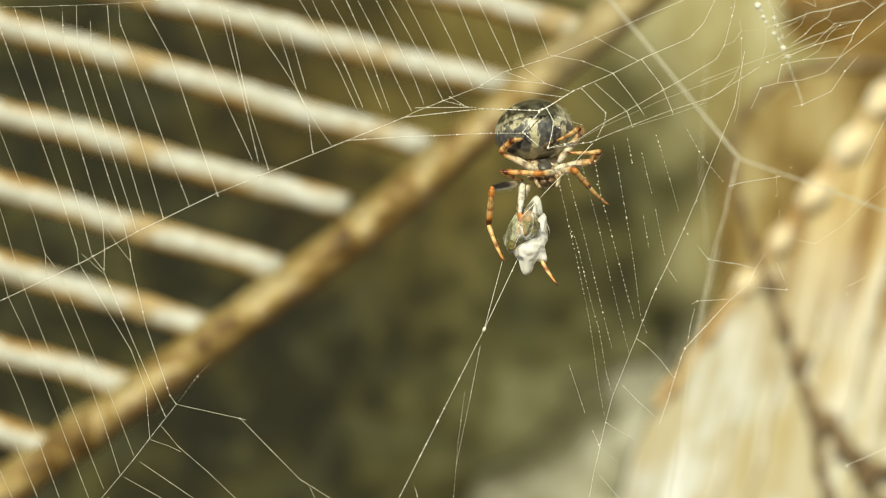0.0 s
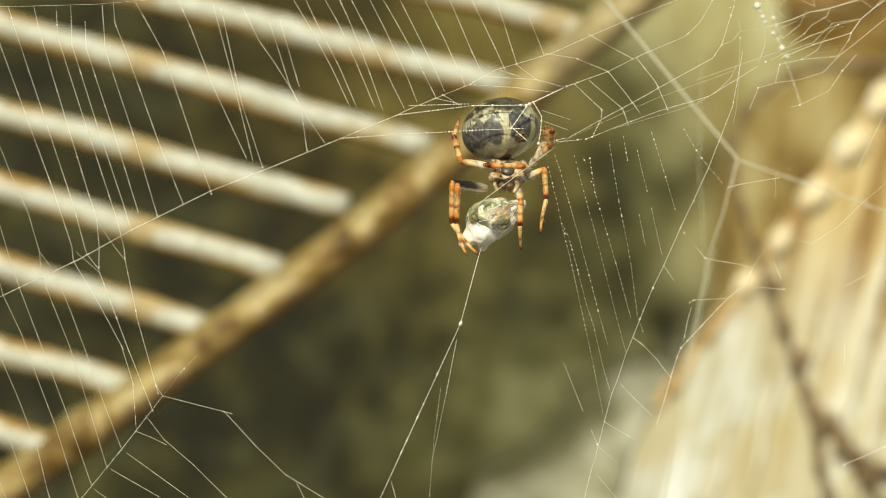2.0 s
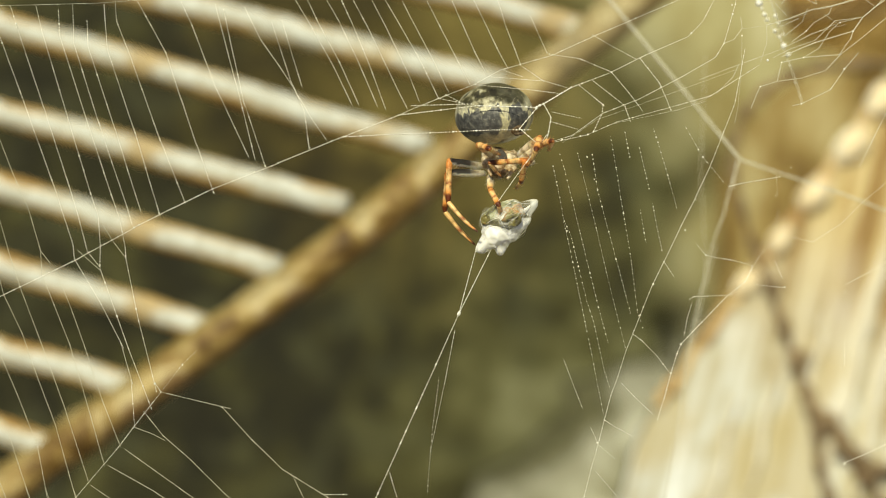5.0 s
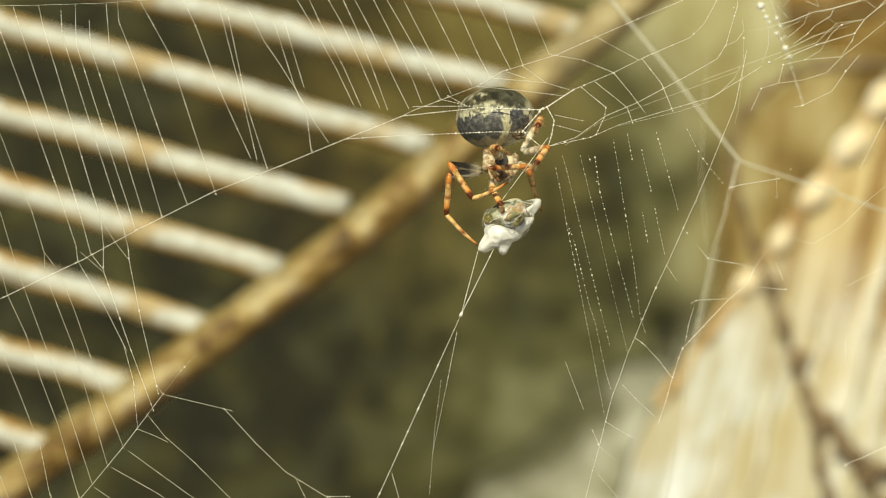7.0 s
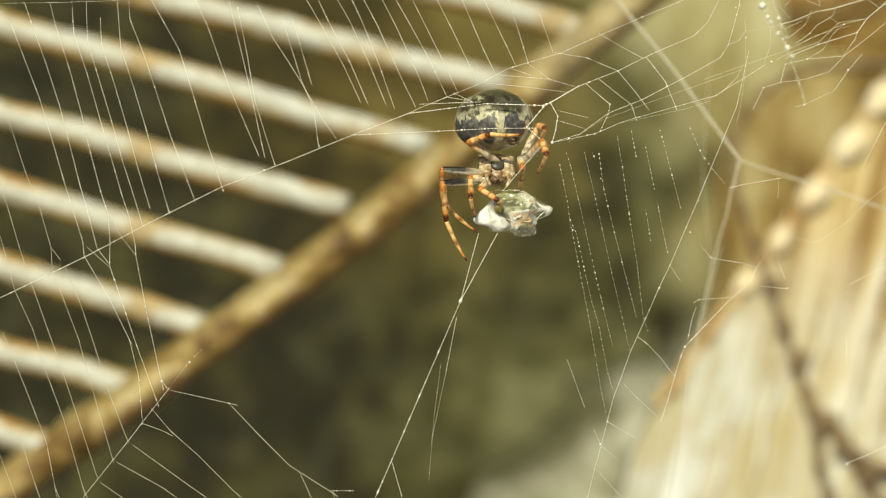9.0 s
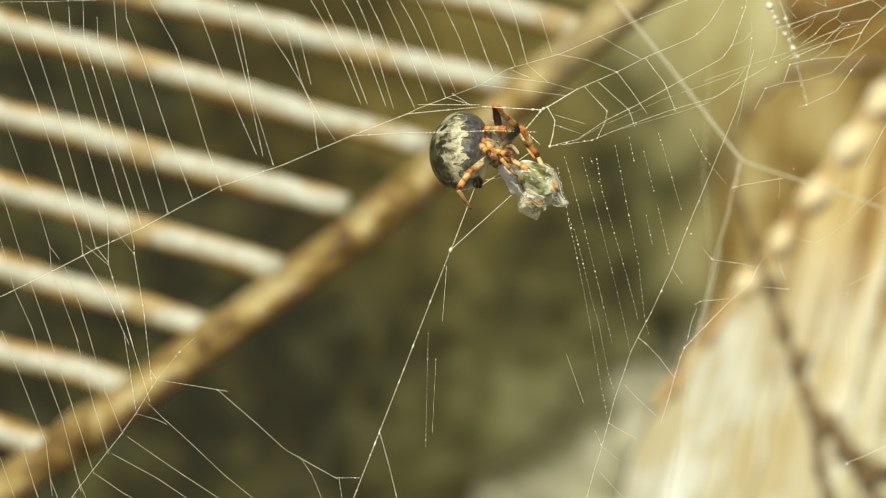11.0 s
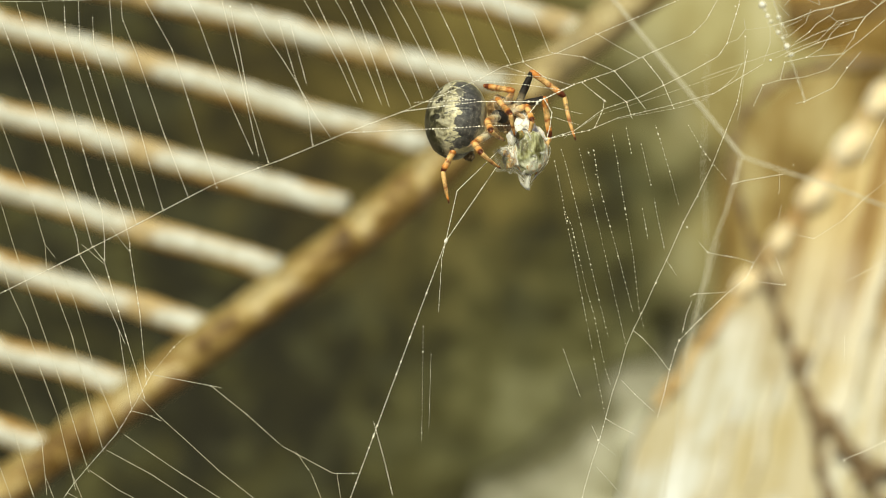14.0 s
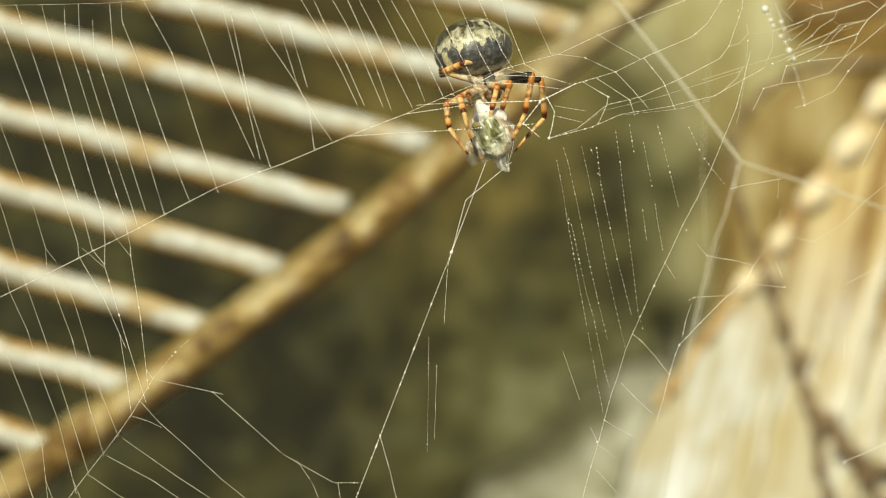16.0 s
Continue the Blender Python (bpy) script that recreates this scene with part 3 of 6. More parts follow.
def dry_leaf():
    """A curled dead leaf: a cupped blade on a midrib."""
    home = thing("dry_leaf", at(1590, 12, 0.785), "golden-brown curled dead leaf above the board", "leaf")
    along_it, across_it = Vector((0.110, 0, 0.006)), Vector((0.008, 0, -0.052))
    bm = bmesh.new()
    n, k = 20, 12
    grid = []
    for i in range(n + 1):
        s = i / n
        half = math.sin(math.pi * min(1.0, s * 0.92 + 0.06)) ** 0.7 * (1 + 0.06 * math.sin(i * 1.7))
        grid.append([bm.verts.new(along_it * (s - 0.5) + across_it * ((j / k - 0.5) * half) + Vector((0, 0.012 * abs(j / k - 0.5) ** 1.5 * 2 + 0.002 * math.sin(i + j), 0))) for j in range(k + 1)])
    for r, q in zip(grid, grid[1:]):
        for j in range(k):
            bm.faces.new((r[j], r[j + 1], q[j + 1], q[j]))
    bmesh.ops.solidify(bm, geom=bm.faces[:], thickness=0.0006)
    bmesh.ops.recalc_face_normals(bm, faces=bm.faces)
    part("blade", bm, M_LEAF, home)
    bm = bmesh.new()
    tube(bm, [along_it * (s - 0.5) + Vector((0, -0.0012, 0)) for s in (0, 0.25, 0.5, 0.75, 0.97)], [0.0016, 0.0014, 0.0011, 0.0008, 0.0004], 8)
    part("midrib", bm, M_TWIG, home)


dry_leaf()


def splinters():
    """Long pale fibres that lift from the board."""
    home = thing("splintered_edge", at(1520, 700, 0.427), "bleached white splinters lifting off the board", "wood")
    rnd = random.Random(21)
    for px, py, long, wide in ((1512, 640, 330, 1.5), (1532, 560, 260, 1.2), (1552, 690, 380, 1.8), (1478, 760, 260, 1.0), (1440, 640, 180, 0.8), (1560, 480, 220, 1.2), (1350, 760, 220, 0.9), (1280, 800, 200, 0.8)):
        a, b = at(px - long * 0.10, py + long / 2, 0.4285), at(px + long * 0.12, py - long / 2, 0.4275)
        bm = bmesh.new()
        tube(bm, [a.lerp(b, i / 12) - home.location + Vector((math.sin(i * 0.8 + px) * 0.0006, 0, 0)) for i in range(13)],
             [wide * 0.001 * (0.25 + 0.75 * math.sin(math.pi * (0.06 + 0.9 * i / 12))) * rnd.uniform(0.85, 1.15) for i in range(13)], 8)
        part("splinter", bm, M_SPLINTER, home)


splinters()


def dry_stem():
    """A thin withered stem in jointed lengths, thicker at its nodes."""
    line = smooth_line([at(1700, 112, 0.424), at(1520, 114, 0.424), at(1400, 132, 0.424), at(1318, 200, 0.424), at(1298, 300, 0.424), at(1335, 440, 0.4265), at(1385, 570, 0.4265),
                        at(1430, 700, 0.4265), at(1490, 790, 0.4265), at(1570, 900, 0.4265)], 10)
    home = thing("withered_vine", line[40], "thin withered brown vine curling across the board", "vine")
    for way in ([(1432, 705), (1446, 770), (1452, 830), (1478, 900)], [(1448, 740), (1490, 770), (1530, 815), (1590, 840)], [(1440, 722), (1470, 742), (1500, 790)]):
        bm = bmesh.new()
        pts = smooth_line([at(*p, 0.4255) for p in way], 6)
        tube(bm, [p - home.location for p in pts], [0.0013 * (1 + 0.3 * math.sin(i * 1.3)) for i in range(len(pts))], 8)
        part("shoot", bm, M_TWIG, home)
    for k in range(0, 90, 10):
        piece = line[k:k + 11]
        thick = 0.0012 if k < 30 else 0.0010 if k < 60 else 0.0015
        bm = bmesh.new()
        tube(bm, [p - home.location for p in piece], [thick * (1.0 + 0.45 * math.cos(2 * math.pi * i / 5)) for i in range(len(piece))], 8)
        part("internode", bm, M_TWIG, home)
        if k > 40:
            bm = bmesh.new()
            ball(bm, piece[5] - home.location + Vector((0.0016, 0, 0.0008)), (thick * 1.7, thick * 1.0, thick * 1.3), 12, 8)
            part("node", bm, M_TWIG, home)


dry_stem()

# ---- sway of the web ----
TIMES = [0, 0.5, 1, 1.5, 2, 2.5, 3, 3.5, 4, 6.5, 7, 7.5, 8, 8.5, 9, 11.5, 12, 12.5, 13, 13.5, 14, 14.5, 15, 15.5, 16]
SWAY = []
SWAY.append(((857, 583), [0, 0, -6, -1, -12, -3, -26, -3, -42, -10, -45, -24, -42, -20, -42, -30, -45, -29, -44, -27, -41, -26, -42, -23, -33, -33, -38, -39, -42, -50, -61, -148, -61, -148, -65, -157, -70, -150, -67, -157, -68, -156, -70, -137, -62, -148, -65, -145, -58, -136]))
SWAY.append(((243, 410), [0, 0, -4, 0, -9, -1, -10, -1, -10, -3, -10, -6, -3, -6, -3, -10, -6, -9, -5, -4, -2, -2, -2, -1, 8, -8, 6, -5, 11, -10, 9, -6, 10, -9, 7, -14, 3, -8, 4, -9, 0, -13, -4, -12, -2, -12, -1, -10, 3, -6]))
SWAY.append(((520, 280), [0, 0, -4, 0, -9, -1, -10, -1, -10, -3, -10, -6, -3, -6, -3, -10, -6, -9, -5, -4, -2, -2, -2, -1, 8, -8, 6, -5, 11, -10, 9, -6, 10, -9, 7, -14, 3, -8, 4, -9, 0, -13, -4, -12, -2, -12, -1, -10, 3, -6]))
SWAY.append(((783, 177), [0, 0, -5, 1, -9, -1, -11, 0, -11, -3, -11, -4, -6, -5, -5, -7, -8, -6, -8, -1, -5, -2, -5, 1, 5, -6, 5, -3, 7, -5, 5, -6, 7, -7, 3, -8, -1, -2, 1, -4, -2, -8, -6, -7, -3, -10, -4, -8, 2, -2]))
SWAY.append(((780, 30), [0, 0, -6, 1, -11, -1, -13, 0, -13, -4, -13, -5, -7, -6, -6, -8, -10, -7, -10, -1, -6, -2, -6, 1, 6, -7, 6, -4, 8, -6, 16, -8, 14, -8, 8, -7, 5, -2, 4, 0, 4, -6, -2, -5, 4, -10, -5, -1, 3, 1]))
SWAY.append(((600, 5), [0, 0, -6, 1, -11, -1, -13, 0, -13, -4, -13, -5, -7, -6, -6, -8, -10, -7, -10, -1, -6, -2, -6, 1, 6, -7, 6, -4, 8, -6, 16, -8, 14, -8, 8, -7, 5, -2, 4, 0, 4, -6, -2, -5, 4, -10, -5, -1, 3, 1]))
SWAY.append(((1085, 130), [0, 0, -5, 2, -9, 3, -12, 5, -9, -3, -5, -3, -3, -3, -2, -3, -3, -3, -2, 0, 1, -1, 1, 0, 8, -4, 7, -3, 8, -4, 6, -2, 5, -3, 3, -3, 0, 1, 1, -1, 2, -4, 2, -2, 2, -5, 0, -2, 4, -2]))
SWAY.append(((985, 98), [0, 0, -5, 2, -9, 3, -12, 5, -9, -3, -5, -3, -3, -3, -2, -3, -3, -3, -2, 0, 1, -1, 1, 0, 8, -4, 7, -3, 8, -4, 6, -2, 5, -3, 3, -3, 0, 1, 1, -1, 2, -4, 2, -2, 2, -5, 0, -2, 4, -2]))
SWAY.append(((1160, 90), [0, 0, -5, 2, -9, 3, -12, 5, -9, -3, -5, -3, -3, -3, -2, -3, -3, -3, -2, 0, 1, -1, 1, 0, 8, -4, 7, -3, 8, -4, 6, -2, 5, -3, 3, -3, 0, 1, 1, -1, 2, -4, 2, -2, 2, -5, 0, -2, 4, -2]))
SWAY.append(((310, 715), [0, 0, -3, -2, -9, -3, -15, -8, -24, -15, -27, -21, -21, -21, -21, -24, -27, -23, -26, -20, -24, -18, -24, -17, -14, -24, -17, -23, -15, -26, -37, -47, -34, -51, -40, -57, -42, -52, -42, -54, -45, -53, -48, -47, -43, -51, -45, -45, -42, -45]))
SWAY.append(((425, 741), [0, 0, -5, -3, -10, -3, -17, -4, -28, -12, -31, -18, -25, -20, -26, -24, -32, -23, -29, -17, -28, -17, -26, -14, -16, -24, -20, -23, -20, -27, -43, -55, -40, -58, -46, -61, -48, -56, -49, -60, -52, -58, -55, -54, -49, -58, -52, -50, -49, -47]))
SWAY.append(((1161, 510), [0, 0, -2, 0, -5, -2, -5, 0, -5, -2, -6, -6, -5, -5, -3, -9, -5, -9, -3, -5, 0, -2, 0, 1, 4, -5, 4, -2, 6, -2, 10, 4, 9, -2, 4, -6, 3, 4, 3, -2, 0, -11, -6, -5, -6, -14, -8, -8, -3, -6]))
SWAY.append(((1211, 617), [0, 0, -1, 0, -3, -1, -4, 0, -7, -1, -7, -4, -6, -4, -6, -8, -7, -8, -7, -3, -4, 0, -4, 2, 0, -3, 0, -1, 0, -3, -1, -1, -1, -4, -6, -9, -7, -1, -7, -6, -10, -14, -15, -8, -15, -12, -15, -9, -10, -6]))
SWAY.append(((1306, 279), [0, 0, -1, 0, -1, 0, -1, 3, -1, 3, 0, 0, 0, 1, 2, 0, 2, 0, 0, 4, 0, 4, 0, 6, 2, 3, 2, 4, 2, 4, 5, 4, 5, 4, 6, 0, 0, 6, 2, 1, 6, -3, -1, 4, 3, 0, 3, 4, 3, 6]))
SWAY.append(((1066, 217), [0, 0, -5, 2, -8, -2, -8, -5, -6, -5, -9, -14, -5, -14, -3, -18, -5, -17, -2, -14, 0, -11, 0, -9, 10, -18, 7, -15, 7, -17, 1, -2, 3, -14, -2, -17, -6, 0, -5, -11, -3, -24, -6, -23, -3, -32, -3, -29, 4, -32]))
SWAY.append(((1015, 161), [0, 0, -6, 4, -10, 4, -15, 9, -12, -8, -7, -5, -4, -5, -3, -8, -4, -8, -4, -2, 0, -2, 0, 1, 9, -9, 8, -5, 9, -8, 6, -2, 6, -8, 2, -9, -1, 3, 0, -3, 1, -11, -5, -11, -2, -18, -4, -12, 3, -12]))
SWAY.append(((967, 193), [0, 0, -10, 7, -17, 7, -24, 12, -24, -10, -9, -5, -4, -5, -3, -9, -5, -9, -4, -2, 1, -1, -1, 1, 8, -9, 7, -5, 7, -9, 1, 0, 2, -7, -1, -11, -4, 3, -3, -5, -4, -16, -8, -15, -5, -25, -7, -18, 1, -18]))
SWAY.append(((1342, 10), [0, 0, -3, 0, -3, -2, -1, 0, -1, 0, 2, -5, 0, -3, 3, -3, 2, -5, 2, -2, 5, 0, 5, 1, 6, -2, 11, -2, 8, 0, 22, 1, 16, 3, 11, 0, 3, 4, 6, 3, 8, -2, 2, 3, 5, 1, 5, 3, 13, 6]))
SWAY.append(((1070, 720), [0, 0, -1, 0, -2, -1, -2, 0, -2, -1, -3, -3, -2, -2, -2, -4, -2, -4, -2, -2, 0, -1, 0, 0, 2, -2, 2, -1, 3, -1, 5, 2, 4, -1, 2, -3, 2, 2, 2, -1, 0, -6, -3, -2, -3, -7, -4, -4, -2, -3]))
SWAY.append(((1400, 650), [0, 0, 0, 0, -1, 0, -1, 0, -2, 0, -2, -1, -2, -1, -2, -2, -2, -2, -2, -1, -1, 0, -1, 1, 0, -1, 0, 0, 0, -1, 0, 0, 0, -1, -2, -3, -2, 0, -2, -2, -3, -4, -4, -2, -4, -4, -4, -3, -3, -2]))
SWAY.append(((815, 188), [0, 0, -7, 4, -13, 3, -17, 6, -17, -6, -10, -6, -4, -6, -3, -10, -6, -9, -4, -3, 0, -2, -2, 0, 8, -8, 6, -5, 9, -10, 5, -3, 6, -8, 3, -12, 0, -2, 0, -7, -2, -14, -6, -14, -4, -18, -4, -14, 2, -12]))
SWAY.append(((210, 37), [0, 0, -5, 1, -8, 0, -11, 0, -9, 0, -11, -3, -3, -3, -2, -6, -5, -5, -6, 0, -2, -2, -2, 1, 15, -6, 14, -5, 18, -6, 11, -9, 15, -11, 9, -11, 6, -5, 11, -5, 4, -8, -2, -11, 0, -11, 0, -5, 4, -2]))
SWAY.append(((273, 40), [0, 0, -7, 0, -10, 0, -11, 0, -11, -2, -11, -3, -5, -6, -2, -6, -5, -5, -8, -2, -2, -2, -2, 1, 13, -6, 12, -6, 16, -8, 12, -9, 16, -9, 10, -11, 4, -6, 10, -3, 4, -8, -2, -9, 0, -11, -2, -5, 4, -2]))
SWAY.append(((349, 49), [0, 0, -6, 0, -9, 0, -11, 0, -11, -2, -11, -2, -4, -5, -1, -6, -4, -5, -8, 0, -1, -2, -3, 2, 14, -6, 12, -5, 19, -5, 11, -11, 15, -12, 8, -14, 5, -5, 9, -5, 5, -8, -1, -9, 0, -11, -1, -5, 5, 0]))
SWAY.append(((40, 150), [0, 0, -6, 1, -10, 0, -13, 0, -11, 0, -13, -3, -4, -3, -2, -6, -6, -5, -7, 0, -2, -2, -2, 1, 18, -6, 17, -5, 22, -6, 13, -9, 18, -11, 11, -11, 7, -5, 13, -5, 5, -8, -2, -11, 0, -11, 0, -5, 5, -2]))
SWAY.append(((905, 55), [0, 0, -6, 2, -9, 0, -11, 0, -9, 0, -11, -1, -6, -4, -3, -4, -6, -3, -8, 2, -2, 0, -5, 3, 11, -4, 8, -3, 11, -4, 11, -9, 8, -8, 5, -6, -2, 0, 2, 0, 0, -6, -5, -4, -2, -9, -6, -1, -1, 2]))
SWAY.append(((185, 484), [0, 0, -4, 0, -9, -2, -9, 0, -9, -3, -9, -6, -1, -6, -1, -11, -7, -9, -6, -5, -1, -3, -1, -2, 11, -11, 8, -9, 10, -12, 7, -17, 11, -18, 5, -20, 2, -15, 5, -15, 1, -17, -4, -17, -2, -20, -2, -12, 1, -11]))
SWAY.append(((231, 461), [0, 0, -4, 0, -9, 0, -10, 0, -10, -3, -10, -6, -3, -6, -3, -11, -9, -9, -7, -5, -3, -3, -1, 0, 11, -9, 8, -8, 9, -11, 6, -14, 9, -18, 3, -20, 0, -14, 3, -14, -1, -17, -6, -17, -4, -20, -4, -12, 0, -9]))
SWAY.append(((26, 527), [0, 0, -5, 0, -9, -2, -11, -2, -9, -3, -9, -6, -1, -8, -1, -11, -8, -8, -5, -3, -1, -3, 0, -2, 14, -9, 11, -8, 12, -11, 11, -13, 14, -16, 8, -17, 6, -11, 8, -13, 2, -14, -1, -14, 0, -16, -1, -11, 3, -8]))
SWAY.append(((50, 780), [0, 0, -4, 0, -7, -2, -9, -2, -7, -3, -7, -6, -1, -8, -1, -11, -6, -8, -4, -3, -1, -3, 0, -2, 11, -9, 9, -8, 10, -11, 9, -13, 11, -16, 6, -17, 5, -11, 6, -13, 2, -14, -1, -14, 0, -16, -1, -11, 2, -8]))
SWAY.append(((237, 812), [0, 0, -3, -2, -9, -5, -15, -8, -23, -16, -24, -20, -18, -22, -20, -25, -26, -23, -23, -22, -20, -20, -18, -19, -7, -26, -12, -26, -12, -30, -23, -48, -20, -51, -23, -51, -26, -48, -26, -49, -27, -48, -30, -45, -26, -48, -33, -43, -30, -42]))
SWAY.append(((214, 841), [0, 0, -4, -2, -10, -3, -16, -8, -24, -14, -27, -20, -21, -22, -23, -25, -30, -23, -26, -19, -23, -17, -23, -17, -12, -26, -15, -25, -13, -26, -23, -45, -20, -48, -26, -51, -27, -46, -29, -48, -32, -48, -36, -45, -30, -48, -33, -42, -30, -37]))
SWAY.append(((180, 878), [0, 0, -4, -2, -10, -3, -16, -8, -24, -14, -27, -20, -21, -22, -23, -25, -30, -23, -26, -19, -23, -17, -23, -17, -12, -26, -15, -25, -13, -26, -23, -45, -20, -48, -26, -51, -27, -46, -29, -48, -32, -48, -36, -45, -30, -48, -33, -42, -30, -37]))
SWAY.append(((314, 798), [0, 0, -5, -3, -9, -3, -15, -6, -25, -12, -28, -20, -20, -22, -22, -25, -29, -23, -26, -19, -23, -17, -22, -16, -11, -25, -14, -23, -14, -28, -26, -52, -23, -55, -31, -58, -32, -54, -32, -55, -35, -55, -40, -51, -34, -55, -37, -48, -34, -43]))
SWAY.append(((481, 795), [0, 0, -5, -3, -9, -2, -19, -3, -28, -8, -32, -16, -25, -17, -26, -22, -34, -20, -31, -16, -28, -13, -28, -11, -15, -20, -20, -20, -20, -25, -34, -58, -31, -62, -38, -66, -42, -60, -42, -63, -43, -63, -48, -55, -42, -62, -45, -54, -42, -49]))
SWAY.append(((600, 892), [0, 0, -4, -3, -7, -2, -15, -3, -22, -7, -26, -14, -20, -15, -21, -20, -27, -18, -25, -14, -22, -12, -22, -10, -12, -18, -16, -18, -16, -22, -1, -47, 2, -48, -6, -56, -9, -48, -7, -53, -9, -53, -14, -41, -7, -48, -10, -42, -7, -36]))


def sway(px, py, i):
    """How far the web has moved near this point at the i-th time."""
    sx = sy = sw = 0.0
    for (ax, ay), moves in SWAY:
        w = 1.0 / ((px - ax) ** 2 + (py - ay) ** 2 + 400.0) ** 1.5
        sx, sy, sw = sx + w * moves[2 * i], sy + w * moves[2 * i + 1], sw + w
    return sx / sw, sy / sw


ICO = bmesh.new()
bmesh.ops.create_icosphere(ICO, subdivisions=1, radius=1.0)
ICO_V = [v.co.copy() for v in ICO.verts]
ICO_F = [[v.index for v in f.verts] for f in ICO.faces]
ICO.free()


def thread_mesh(name, length, radius, bead, gap, rnd):
    """A silk thread along x, with sticky drops strung on it."""
    verts, faces, sides = [], [], 5
    n = max(2, int(length / 0.0015))
    for i in range(n + 1):
        x = length * i / n
        for k in range(sides):
            a = 2 * math.pi * k / sides
            verts.append((x, math.cos(a) * radius, math.sin(a) * radius))
        if i:
            o = (i - 1) * sides
            faces += [(o + k, o + (k + 1) % sides, o + sides + (k + 1) % sides, o + sides + k) for k in range(sides)]
    if bead:
        x = rnd.uniform(0, gap)
        while x < length:
            r = bead * rnd.choice((0.7, 0.85, 1.0, 1.0, 1.15, 1.6 if rnd.random() < 0.25 else 1.0))
            o = len(verts)
            verts += [(x + v.x * r * 1.25, v.y * r, v.z * r) for v in ICO_V]
            faces += [tuple(o + q for q in f) for f in ICO_F]
            x += gap * rnd.uniform(0.75, 1.3)
    me = bpy.data.meshes.new(name)
    me.from_pydata(verts, [], faces)
    me.materials.append(M_STRAND if name in ("strand", "tangle_thread", "slack_thread") else M_SILK)
    for p in me.polygons:
        p.use_smooth = True
    return me


web = thing("spider_web", at(784, 441, WEB), "torn orb web of fine white beaded silk", "spider web")
WEB_PIECES = []
rnd_web = random.Random(7)
KINDS = {  # radius, drop radius, drop spacing
    "frame_thread": (0.000027, 0.000100, 0.00095), "spiral_thread": (0.000011, 0.000076, 0.00036), "hub_thread": (0.000050, 0.00014, 0.00055),
    "beaded_thread": (0.000004, 0.000070, 0.00066), "fine_thread": (0.000017, 0.000066, 0.0009), "slack_thread": (0.000024, 0.000058, 0.00034), "tangle_thread": (0.000042, 0.0, 0.0), "strand": (0.00020, 0.0, 0.0)}


def strung(kind, line, y=WEB, longest=150.0, thick=1.0, slack=1.02, held=None):
    """A thread strung through points, in straight pieces from point to point; a held one moves with the knot, and slips on it by so much at the end."""
    for a, b in zip(line, line[1:]):
        n = max(1, math.ceil(math.dist(a, b) / longest))
        for i in range(n):
            p = tuple(a[k] + (b[k] - a[k]) * i / n for k in (0, 1))
            q = tuple(a[k] + (b[k] - a[k]) * (i + 1) / n for k in (0, 1))
            length = (at(*q, y) - at(*p, y)).length
            r, bead, gap = KINDS[kind]
            o = new(kind, thread_mesh(kind, length * slack, r * thick, bead * thick, gap, rnd_web))
            o.parent = web
            WEB_PIECES.append((o, p, q, y, held))


def drop(px, py, size, y=WEB):
    """A glue drop or knot of silk on the web."""
    bm = bmesh.new()
    r = 0.66 * size / FOCAL * WEB
    bmesh.ops.create_icosphere(bm, subdivisions=2, radius=r)
    for v in bm.verts:
        v.co *= 1 + 0.25 * noise.noise(v.co * 4000 + Vector((px, py, 0)))
    o = part("drop", bm, M_SILK, web)
    WEB_PIECES.append((o, (px, py), (px + 30, py), y, None))


